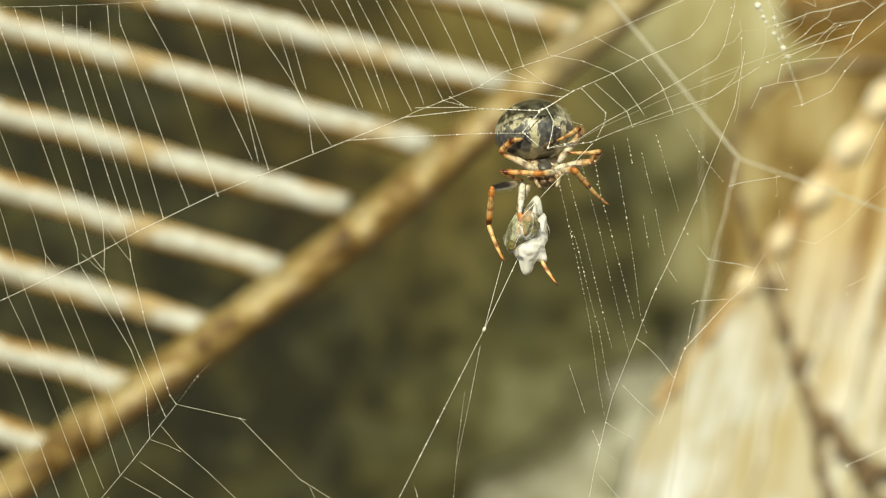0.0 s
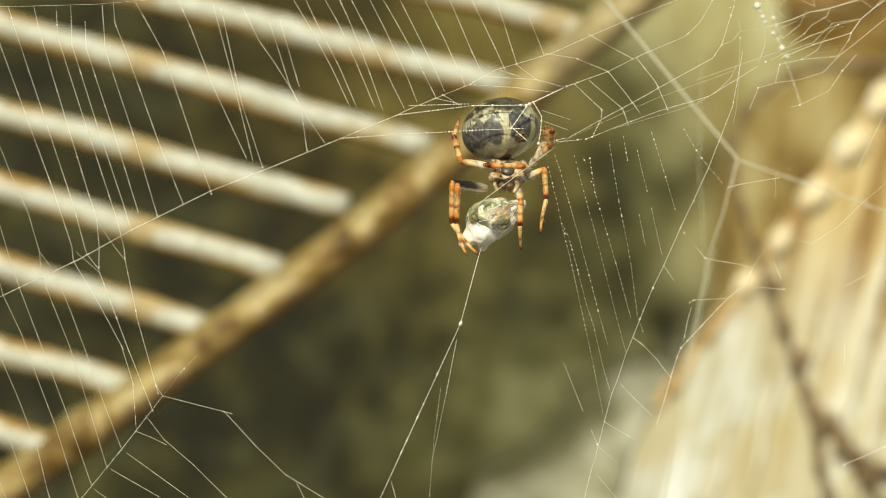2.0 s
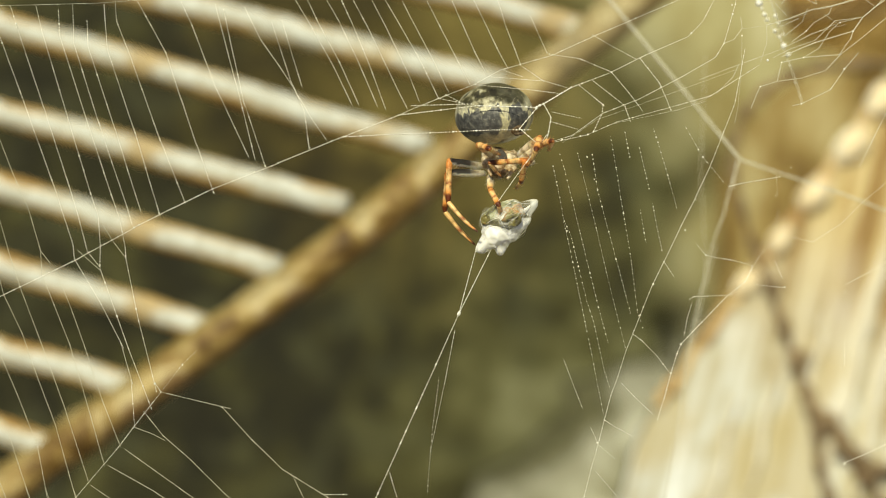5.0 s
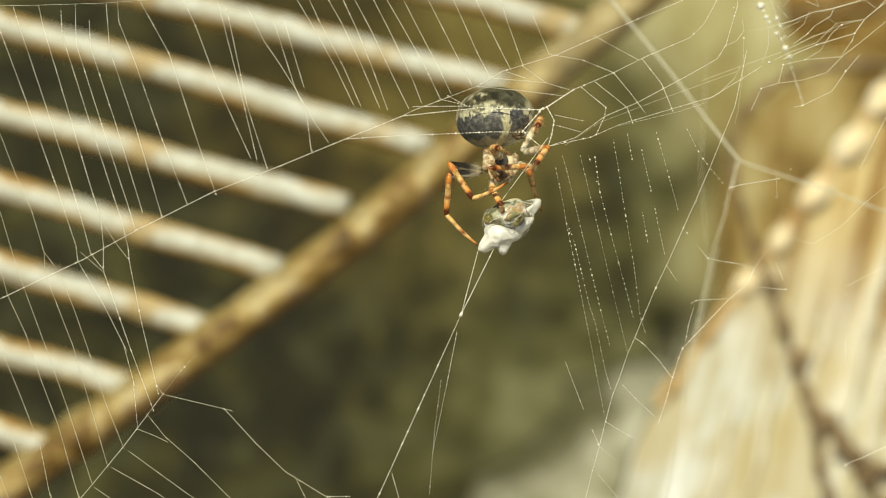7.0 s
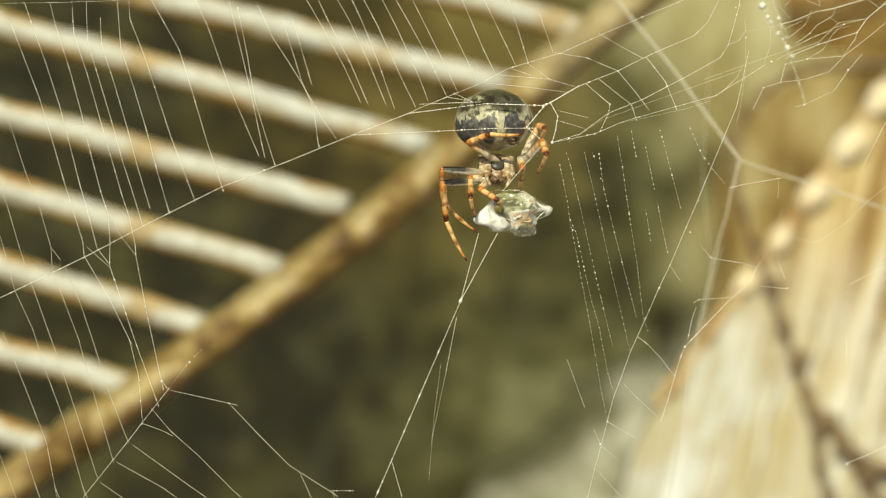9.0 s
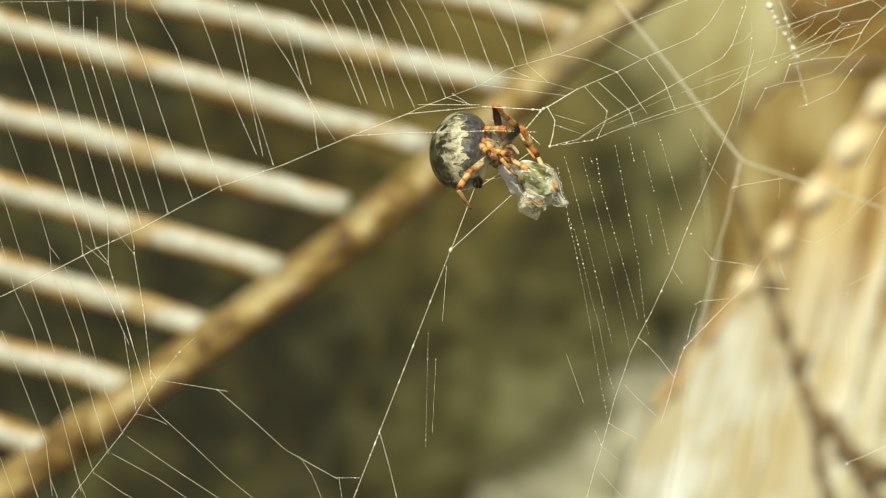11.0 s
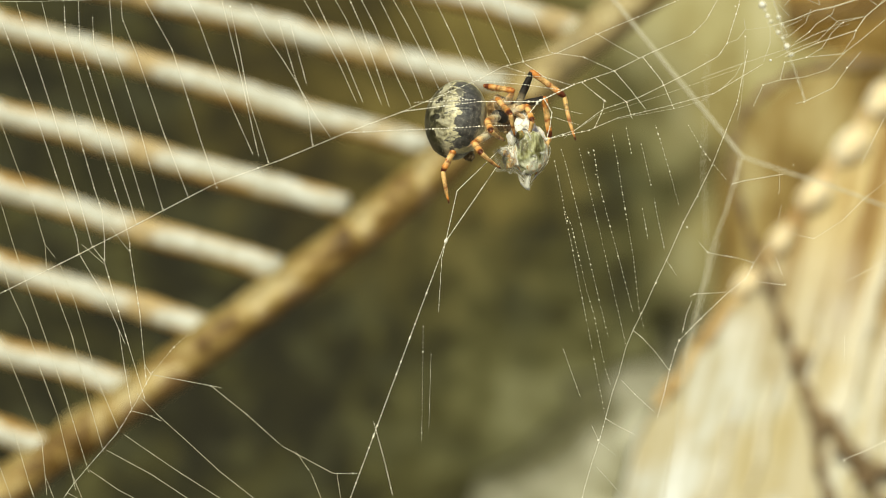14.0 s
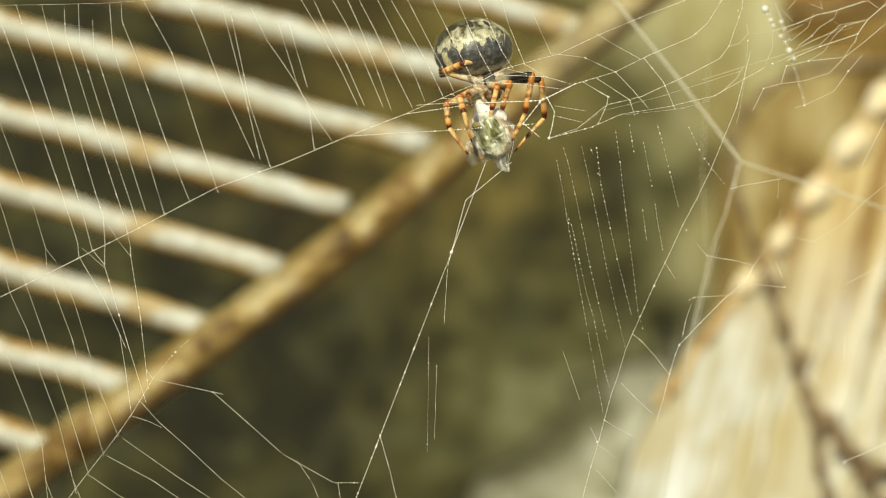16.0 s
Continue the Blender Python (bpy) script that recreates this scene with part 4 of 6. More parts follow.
def string_web():
    S, F, H, B, G, L = "spiral_thread", "frame_thread", "hub_thread", "beaded_thread", "fine_thread", "slack_thread"
    LOW = WEB + 0.0035  # the slack lower edge of the web hangs a little farther back
    # radial that crosses the whole web, and the lines at its hub end
    strung(F, [(-60, 560), (0, 533), (150, 462), (243, 410), (384, 342), (498, 296), (614, 249), (715, 208)])
    strung(F, [(715, 208), (735, 198), (845, 155), (890, 128), (985, 98), (1140, 30), (1230, -8)], thick=0.8)
    strung(S, [(614, 249), (705, 243), (870, 236)], thick=1.2)
    strung(S, [(870, 236), (945, 236)], thick=1.2)
    strung(H, [(850, 193), (955, 196)], thick=0.8)
    strung(S, [(715, 208), (850, 193)], thick=1.2)
    strung(S, [(735, 191), (840, 190)], thick=1.1)
    strung(S, [(795, 171), (828, 191)])
    strung(S, [(780, 177), (826, 189)])
    strung(S, [(845, 155), (930, 163), (996, 172)])
    strung(S, [(870, 140), (965, 148), (1013, 163)])
    strung(S, [(925, 118), (965, 148)])
    strung(S, [(890, 126), (930, 140)])
    # hub
    strung(H, [(955, 196), (967, 191), (1015, 161)], thick=0.9)
    strung(F, [(1015, 161), (1085, 130), (1145, 100), (1220, 68), (1245, 42), (1268, -5)], thick=0.8)
    strung(H, [(956, 197), (925, 234), (952, 258)], thick=0.8)
    strung(H, [(967, 191), (980, 215), (976, 240), (970, 262)], thick=0.8)
    strung(S, [(980, 205), (1032, 222)], thick=0.8)
    strung(S, [(978, 222), (1025, 240)], thick=0.8)
    strung(F, [(970, 262), (1018, 250), (1070, 217), (1130, 185), (1215, 136), (1268, 105), (1282, 80), (1300, 12), (1302, -8)], thick=0.8)
    strung(F, [(972, 262), (1045, 252), (1095, 231), (1175, 200), (1260, 172), (1345, 118)], thick=0.65)
    strung(G, [(1000, 262), (1060, 228), (1165, 180), (1300, 128)], thick=0.5)
    strung(G, [(1090, 234), (1200, 200), (1250, 182)], thick=0.5)
    strung(S, [(1030, 158), (1058, 186), (1072, 200), (1070, 217), (1055, 248)], thick=1.1)
    strung(S, [(1052, 147), (1085, 176), (1110, 198), (1120, 227)])
    strung(S, [(1085, 130), (1115, 168), (1140, 203)])
    strung(S, [(1135, 105), (1170, 150), (1190, 198)])
    strung(S, [(975, 98), (1030, 108), (1085, 130)])
    strung(S, [(1052, 65), (1085, 84), (1130, 108)])
    strung(G, [(945, 30), (970, 95)])
    # sticky spiral above the radial
    for line in ([(0, 50), (48, 180), (105, 340), (137, 440), (139, 465)], [(35, 45), (85, 195), (130, 335), (145, 385), (162, 452), (184, 480)], [(80, 55), (125, 205), (168, 350), (181, 390), (185, 440), (184, 480)],
                 [(110, 20), (112, 65), (160, 215), (205, 355), (218, 395), (230, 445), (231, 462)]):
        strung(S, line)
    for line in ([(135, 10), (137, 80), (180, 215), (230, 370), (240, 405)], [(160, 40), (162, 85), (210, 230), (255, 380)], [(190, 10), (196, 90), (245, 235), (290, 390)], [(210, 5), (212, 40), (240, 110), (290, 250), (335, 365)],
                 [(250, 5), (278, 55), (300, 95), (355, 260), (385, 345)], [(325, 0), (348, 50), (390, 160), (445, 280)]):
        strung(S, line)
    for line in ([(388, 10), (425, 150), (457, 285)], [(403, 20), (440, 190), (475, 300)], [(440, 15), (470, 75), (500, 118), (523, 155), (560, 220), (585, 256)],
                 [(490, 45), (522, 148), (545, 203), (553, 270)], [(508, 40), (525, 100), (541, 156)]):
        strung(S, line)
    for line in ([(527, -5), (557, 45), (600, 125), (630, 190)], [(550, -5), (572, 42), (612, 120), (642, 190)], [(583, -5), (610, 42), (643, 115), (675, 192)], [(610, -5), (635, 50), (664, 125), (690, 198)],
                 [(630, -5), (660, 52), (705, 150), (728, 196)], [(663, -5), (695, 58), (735, 145), (750, 184)]):
        strung(S, line)
    for line in ([(686, -5), (715, 45), (752, 112), (783, 176)], [(716, -5), (740, 42), (780, 122), (801, 168)], [(760, -5), (800, 75), (837, 154)], [(805, -5), (848, 97), (868, 138)], [(843, -5), (888, 90), (905, 125)],
                 [(886, -5), (902, 45), (926, 117)]):
        strung(S, line)
    strung(F, [(-10, 13), (60, 12), (180, 8), (330, -2)], thick=0.5)
    strung(G, [(25, 12), (35, 45)])
    strung(G, [(70, 11), (80, 55)])
    # lower left
    for line in ([(-5, 220), (30, 310), (60, 380), (80, 450), (82, 491)], [(80, 450), (97, 472)], [(-25, 300), (5, 385), (22, 445), (43, 512)], [(-10, 430), (2, 478), (14, 525), (48, 595), (110, 760), (158, 884), (192, 970)], [(43, 512), (82, 610), (130, 730), (182, 862)]):
        strung(L, line, y=LOW)
    for line in ([(82, 490), (135, 615), (182, 745), (213, 842)], [(105, 482), (165, 625), (205, 725), (238, 810)], [(-5, 600), (40, 705), (106, 884), (140, 970)], [(22, 775), (68, 884), (100, 960)], [(-60, 700), (30, 900)]):
        strung(L, line, y=LOW)
    strung(F, [(139, 465), (232, 620), (258, 690), (265, 776)], thick=0.75)
    strung(F, [(184, 482), (242, 620), (292, 736)], thick=0.85)
    strung(F, [(231, 462), (258, 575), (300, 698), (312, 716)], thick=0.8)
    strung(L, [(145, 450), (183, 484)], y=LOW)
    strung(L, [(186, 400), (206, 432), (230, 462)], y=LOW)
    strung(F, [(60, 1030), (165, 900), (235, 815), (265, 776), (312, 716)], thick=0.7, y=LOW)
    strung(B, [(312, 716), (350, 665), (376, 638)], thick=0.8, y=LOW)
    strung(L, [(312, 716), (425, 741), (480, 797), (530, 848)], thick=1.15, slack=1.1, y=LOW)
    strung(L, [(530, 848), (600, 892)], thick=1.15, slack=1.24, y=LOW)
    strung(L, [(545, 855), (562, 892), (590, 960)], y=LOW)
    strung(L, [(605, 890), (612, 930), (625, 980)], y=LOW)
    strung(L, [(282, 750), (315, 790), (365, 833), (425, 890), (520, 975)], slack=1.1, y=LOW)
    strung(L, [(265, 778), (300, 790), (320, 800)], y=LOW)
    strung(L, [(248, 818), (345, 884), (450, 955)], slack=1.08, y=LOW)
    strung(L, [(220, 845), (300, 890), (410, 965)], slack=1.08, y=LOW)
    strung(L, [(190, 880), (240, 915), (350, 975)], slack=1.08, y=LOW)
    strung(L, [(150, 920), (230, 960)], y=LOW)
    # cable down from the knot
    strung(G, [(850, 612), (832, 705)], thick=1.1, held=((0, 0), (12, 4)))
    strung(G, [(832, 705), (806, 830)], thick=0.7, held=((-1, 78), (21, 80)))
    strung(B, [(822, 695), (810, 790)], thick=0.9, held=((-5, 34), (6, 35)))
    strung(B, [(810, 790), (801, 900)], thick=0.9, held=((6, 35), (13, 35)))
    strung(S, [(734, 862), (752, 925)], held=((-5, 40), (-4, 45)))
    strung(S, [(752, 925), (768, 985)], held=((-4, 45), (-5, 48)))
    strung(S, [(642, 891), (600, 891)], thick=0.9)


def string_right():
    S, F, B, G, T = "spiral_thread", "frame_thread", "beaded_thread", "fine_thread", "tangle_thread"
    for line in ([(984, 302), (991, 332), (1001, 373), (1007, 405), (1020, 455), (1032, 513), (1041, 558), (1049, 604), (1054, 642), (1060, 686), (1070, 736)], [(1007, 400), (1019, 425), (1033, 480), (1048, 544), (1059, 579), (1066, 618), (1073, 661), (1081, 689)], [(995, 279), (1004, 308), (1019, 363), (1034, 418), (1052, 492), (1068, 558), (1083, 617)],
                 [(1027, 281), (1049, 363), (1062, 412), (1080, 493), (1097, 562), (1114, 628)], [(1041, 282), (1047, 296)], [(1053, 285), (1063, 345), (1079, 402), (1096, 467), (1113, 532), (1122, 564)],
                 [(1085, 254), (1095, 306), (1104, 359), (1114, 416), (1122, 469), (1134, 562), (1145, 591)], [(1110, 243), (1119, 289)], [(1136, 271), (1145, 309), (1153, 341)],
                 [(1138, 378), (1148, 437)], [(1160, 235), (1172, 273), (1185, 317), (1201, 373)], [(1159, 365), (1166, 402), (1177, 454)],
                 [(1214, 226), (1240, 273), (1255, 292), (1280, 322)]):
        strung(B, line)
    for px, py, size in ((1012, 418, 2.4), (1019, 363, 2.0), (1049, 362, 2.0), (1062, 412, 2.0), (1057, 327, 1.8), (1063, 345, 2.0), (1096, 468, 2.4), (1109, 386, 2.4),
                         (1119, 288, 2.2), (1095, 307, 2.4), (1145, 309, 2.0), (1153, 341, 2.0), (1168, 259, 1.8), (1032, 253, 2.6), (991, 330, 1.8), (1062, 533, 1.8)):
        drop(px, py, size)
    strung(G, [(1007, 645), (1035, 731)], thick=0.8)
    strung(G, [(1048, 761), (1061, 789)], thick=0.8)
    strung(F, [(1318, 90), (1300, 188), (1255, 297), (1232, 354), (1210, 406), (1180, 472), (1160, 512), (1144, 552), (1126, 599), (1113, 629), (1096, 673), (1084, 701), (1072, 746), (1064, 781), (1057, 812), (1052, 832), (1042, 884), (1036, 925)], thick=0.75)
    strung(S, [(1126, 599), (1143, 611), (1169, 637), (1192, 668)], thick=0.9)
    strung(S, [(1101, 681), (1125, 706), (1157, 736)], thick=0.9)
    strung(S, [(1070, 746), (1088, 758), (1121, 776)], thick=0.9)
    strung(S, [(1061, 791), (1092, 817)], thick=0.5)
    strung(S, [(1061, 842), (1078, 861), (1095, 881)], thick=0.9)
    strung(S, [(1180, 472), (1198, 499)], thick=0.7)
    strung(F, [(1601, 301), (1556, 340), (1529, 362), (1491, 400), (1441, 432), (1391, 420), (1353, 450), (1337, 476)], thick=0.45)
    strung(F, [(1337, 476), (1324, 504), (1292, 531), (1248, 578), (1212, 617)], thick=0.95)
    strung(S, [(1212, 617), (1205, 634), (1194, 668), (1181, 711), (1167, 751)], thick=1.0)
    strung(F, [(1570, 205), (1523, 298)], thick=0.8)
    strung(S, [(1289, 330), (1310, 324), (1380, 313)], thick=1.0)
    strung(S, [(1224, 539), (1234, 533), (1287, 530), (1302, 528)], thick=0.8)
    strung(S, [(1230, 546), (1223, 570), (1217, 605)], thick=0.9)
    strung(S, [(1286, 464), (1312, 469), (1337, 476)], thick=0.8)
    strung(S, [(1340, 509), (1365, 511), (1394, 514)], thick=0.9)
    strung(S, [(1375, 466), (1388, 497)], thick=0.8)
    strung(S, [(1236, 438), (1254, 459), (1301, 468)], thick=0.6)
    strung(G, [(1499, 508), (1532, 491), (1577, 467)], thick=0.8)
    strung(G, [(1498, 600), (1497, 650)], thick=0.6)
    strung(S, [(1499, 823), (1529, 811), (1577, 789)], thick=1.1)
    strung(S, [(1374, 309), (1376, 347)], thick=0.5)
    strung(S, [(1380, 370), (1373, 411)], thick=0.5)
    for px, py, size in ((1461, 583, 2.2), (1436, 553, 1.6), (1498, 632, 1.6), (1499, 521, 1.8), (1499, 825, 3.2), (1519, 285, 2.0), (1392, 512, 2.2), (1212, 617, 3.4),
                         (1205, 634, 2.8), (1194, 668, 2.8), (1181, 711, 1.8), (1249, 578, 2.6), (1234, 533, 2.2), (1254, 459, 2.2), (1217, 414, 2.2), (1233, 356, 2.2),
                         (1210, 406, 2.4), (1180, 472, 2.0), (1144, 552, 2.2), (1060, 788, 2.8), (1358, 111, 3.4), (1373, 347, 1.4), (1400, 297, 1.6), (1143, 611, 1.8),
                         (1125, 706, 1.8)):
        drop(px, py, size)
    # string of heavy drops and the tangle above the board
    strung(T, [(1360, 0), (1371, 30), (1384, 85), (1402, 130), (1413, 160), (1421, 186)], 0.224, thick=1.6)
    strung(T, [(1338, 2), (1352, 31), (1370, 62), (1388, 88)], 0.222, thick=1.2)
    for px, py, size in ((1341, 11, 11.0), (1351, 31, 6.5), (1356, 40, 5), (1370, 33, 6.0), (1370, 60, 6.5), (1376, 46, 4.5), (1386, 86, 9.0), (1395, 101, 6.5), (1378, 70, 4.0), (1398, 120, 2.5), (1384, 66, 3.0), (1346, 20, 4.0), (1408, 150, 2.2), (1416, 172, 2.0)):
        drop(px, py, size, 0.222)
    for px, py, size in ((243, 410, 2.6), (498, 296, 2.6), (554, 269, 2.4), (384, 342, 2.2), (457, 311, 2.2), (614, 249, 2.0), (1161, 512, 3.4)):
        drop(px, py, size)
    for px, py, size in ((425, 741, 2.4), (480, 797, 2.0), (350, 667, 2.4), (1015, 161, 2.8), (1085, 130, 2.4), (1145, 100, 2.0), (967, 191, 3.2), (955, 196, 3.0), (925, 234, 2.6), (970, 262, 4.0), (1000, 256, 2.6), (1072, 200, 2.2), (1055, 248, 2.4), (1045, 252, 2.4)):
        drop(px, py, size)
    for line, thick in (([(1239, 145), (1308, 118), (1381, 92), (1426, 70), (1477, 48)], 0.7), ([(1269, 168), (1298, 140), (1308, 118)], 0.8), ([(1300, 217), (1306, 193), (1313, 130), (1312, 70)], 0.5),
                        ([(1282, 81), (1299, 74), (1312, 55), (1309, 36)], 0.8), ([(1312, 56), (1355, 50), (1426, 30)], 0.35), ([(1329, 193), (1346, 156), (1376, 147), (1418, 142), (1461, 129), (1490, 99), (1522, 75), (1554, 49), (1589, 21)], 0.9),
                        ([(1376, 147), (1383, 115), (1422, 106), (1488, 101)], 1.1), ([(1346, 113), (1356, 80), (1355, 50), (1349, 40)], 0.7), ([(1355, 50), (1395, 38), (1436, 22), (1468, 16), (1519, 2)], 1.3),
                        ([(1383, 105), (1417, 90), (1442, 80), (1510, 60), (1528, 35), (1550, 17), (1573, 1)], 1.4), ([(1367, 107), (1396, 92), (1442, 76), (1477, 42), (1528, 35)], 0.8), ([(1422, 106), (1449, 90), (1467, 62), (1485, 45), (1528, 35)], 0.8),
                        ([(1401, 78), (1426, 60), (1438, 46), (1466, 30), (1473, 14)], 0.9), ([(1386, 70), (1418, 44), (1428, 20)], 0.7), ([(1380, 52), (1411, 38)], 0.7),
                        ([(1360, 0), (1377, 45), (1388, 66)], 0.6), ([(1381, 12), (1395, -4)], 0.8), ([(1370, 10), (1390, 32)], 0.7),
                        ([(1421, 2), (1444, 12), (1441, 0)], 0.9), ([(1436, 22), (1458, 20), (1528, 1)], 0.7), ([(1528, 1), (1550, 17), (1566, 1)], 0.9),
                        ([(1486, 101), (1506, 72), (1510, 60)], 0.8), ([(1404, 189), (1419, 186), (1471, 162), (1496, 126), (1520, 98)], 0.9), ([(1510, 60), (1506, 75)], 0.9),
                        ([(1394, 86), (1436, 64), (1497, 48)], 0.5), ([(1458, 30), (1481, 46)], 0.6), ([(1240, 183), (1261, 172)], 0.6)):
        strung(T, line, 0.2065, thick=thick)
    for px, py, size in ((1294, 14, 2.0), (1282, 81, 2.4), (1312, 68, 2.4), (1487, 45, 2.4), (1426, 60, 2.2), (1442, 80, 2.2), (1383, 115, 2.2), (1419, 186, 2.6), (1495, 126, 3.0), (1422, 106, 2.2), (1510, 60, 2.4), (1346, 156, 2.2)):
        drop(px, py, size, 0.2065)
    # thick bundled strands that hang behind the web
    strung("strand", [(1060, -24), (1106, 32), (1187, 132), (1246, 205), (1308, 281)], 0.245, 400, 1.15)
    strung("strand", [(1308, 281), (1390, 310), (1470, 337), (1590, 384)], 0.245, 400, 0.75)
    strung("strand", [(1307, 281), (1291, 335), (1283, 380), (1265, 440), (1245, 530), (1222, 640), (1212, 700), (1200, 800), (1185, 882), (1180, 920)], 0.245, 400, 0.5)
    strung("strand", [(1272, 440), (1250, 530), (1228, 640), (1218, 720)], 0.25, 400, 0.36)
    strung("strand", [(1303, 285), (1296, 330)], 0.245, 400, 0.5)
    strung("strand", [(1250, 100), (1240, 300), (1255, 480)], 0.26, 400, 0.26)


string_web()
string_right()


# ---- spider and prey ----
MM = 0.001


def hairs(bm, length, radius_at, count, long, rnd, where=(0.05, 0.95)):
    """Short bristles that stand off a segment along x."""
    for _ in range(count):
        s, a = rnd.uniform(*where), rnd.uniform(0, 2 * math.pi)
        r = radius_at(s)
        root = Vector((length * s, math.cos(a) * r * 0.9, math.sin(a) * r * 0.9))
        tip = root + Vector((rnd.uniform(0.2, 0.8), math.cos(a), math.sin(a))) * long * rnd.uniform(0.6, 1.2)
        base = [bm.verts.new(root + Vector((0, math.sin(k * 2.1), math.cos(k * 2.1))) * 0.000022) for k in range(3)]
        top = bm.verts.new(tip)
        for k in range(3):
            bm.faces.new((base[k], base[(k + 1) % 3], top))


def segment(name, length, profile, material, parent, seed, bend=0.0, fuzz=60, long=0.00042):
    """One jointed piece of a leg along x, from its joint to the next."""
    rnd = random.Random(seed)
    n = 18

    def radius_at(s):
        for (a, ra), (b, rb) in zip(profile, profile[1:]):
            if s <= b:
                return ra + (rb - ra) * (s - a) / (b - a)
        return profile[-1][1]

    bm = bmesh.new()
    tube(bm, [(length * i / n, 0, -bend * length * math.sin(math.pi * i / n)) for i in range(n + 1)], [radius_at(i / n) for i in range(n + 1)], 12)
    ball(bm, (0, 0, 0), (radius_at(0) * 0.96,) * 3, 12, 8)
    ball(bm, (length, 0, 0), (radius_at(1) * 0.96,) * 3, 12, 8)
    hairs(bm, length, radius_at, fuzz, long, rnd)
    return part(name, bm, material, parent)


spider = thing("spider", at(963, 305, WEB + 0.004), "orb-weaver spider with banded orange legs hanging in its web", "spider")


def build_abdomen():
    bm = bmesh.new()
    made = ball(bm, (0, 0, 0), (1, 1, 1), 56, 40)
    for v in made:
        p = v.co.copy()
        belly = 1.0 - 0.10 * max(0.0, -p.z)
        shoulder = 1.0 + 0.06 * max(0.0, -p.y) * max(0.0, p.z)
        k = 1.0 + 0.02 * noise.noise(p * 2.3) + 0.008 * noise.noise(p * 7.0)
        v.co = Vector((p.x * 4.85 * shoulder, p.y * 4.95, p.z * 4.0 * belly)) * k * MM
    body = part("abdomen", bm, M_ABDOMEN, spider, "dark mottled abdomen with cream scalloped band")
    bm = bmesh.new()
    ball(bm, (0, 3.95 * MM, -1.85 * MM), (0.95 * MM, 0.6 * MM, 0.8 * MM), 18, 12)
    for dx, dz in ((-0.45, -0.1), (0.45, -0.1), (-0.35, -0.5), (0.35, -0.5), (-0.2, 0.3), (0.2, 0.3)):
        tube(bm, [(dx * MM, 4.1 * MM, (-1.95 + dz) * MM), (dx * 0.8 * MM, 4.6 * MM, (-2.05 + dz) * MM), (dx * 0.55 * MM, 4.85 * MM, (-2.1 + dz * 0.8) * MM)], [0.32 * MM, 0.24 * MM, 0.1 * MM], 8)
    part("spinneret", bm, M_SPINNERET, body, "brown cluster of spinnerets")
    bm = bmesh.new()
    rnd = random.Random(5)
    for _ in range(420):
        d = Vector((rnd.gauss(0, 1), rnd.gauss(0, 1), rnd.gauss(0, 1))).normalized()
        root = Vector((d.x * 4.8, d.y * 4.9, d.z * (3.95 if d.z > 0 else 3.6))) * MM
        tip = root + (d + Vector((0, 0.7, 0))) * 0.28 * MM
        base = [bm.verts.new(root + Vector((math.sin(k * 2.1), 0, math.cos(k * 2.1))) * 0.000018) for k in range(3)]
        top = bm.verts.new(tip)
        for k in range(3):
            bm.faces.new((base[k], base[(k + 1) % 3], top))
    part("fuzz", bm, M_HAIR, body)
    return body


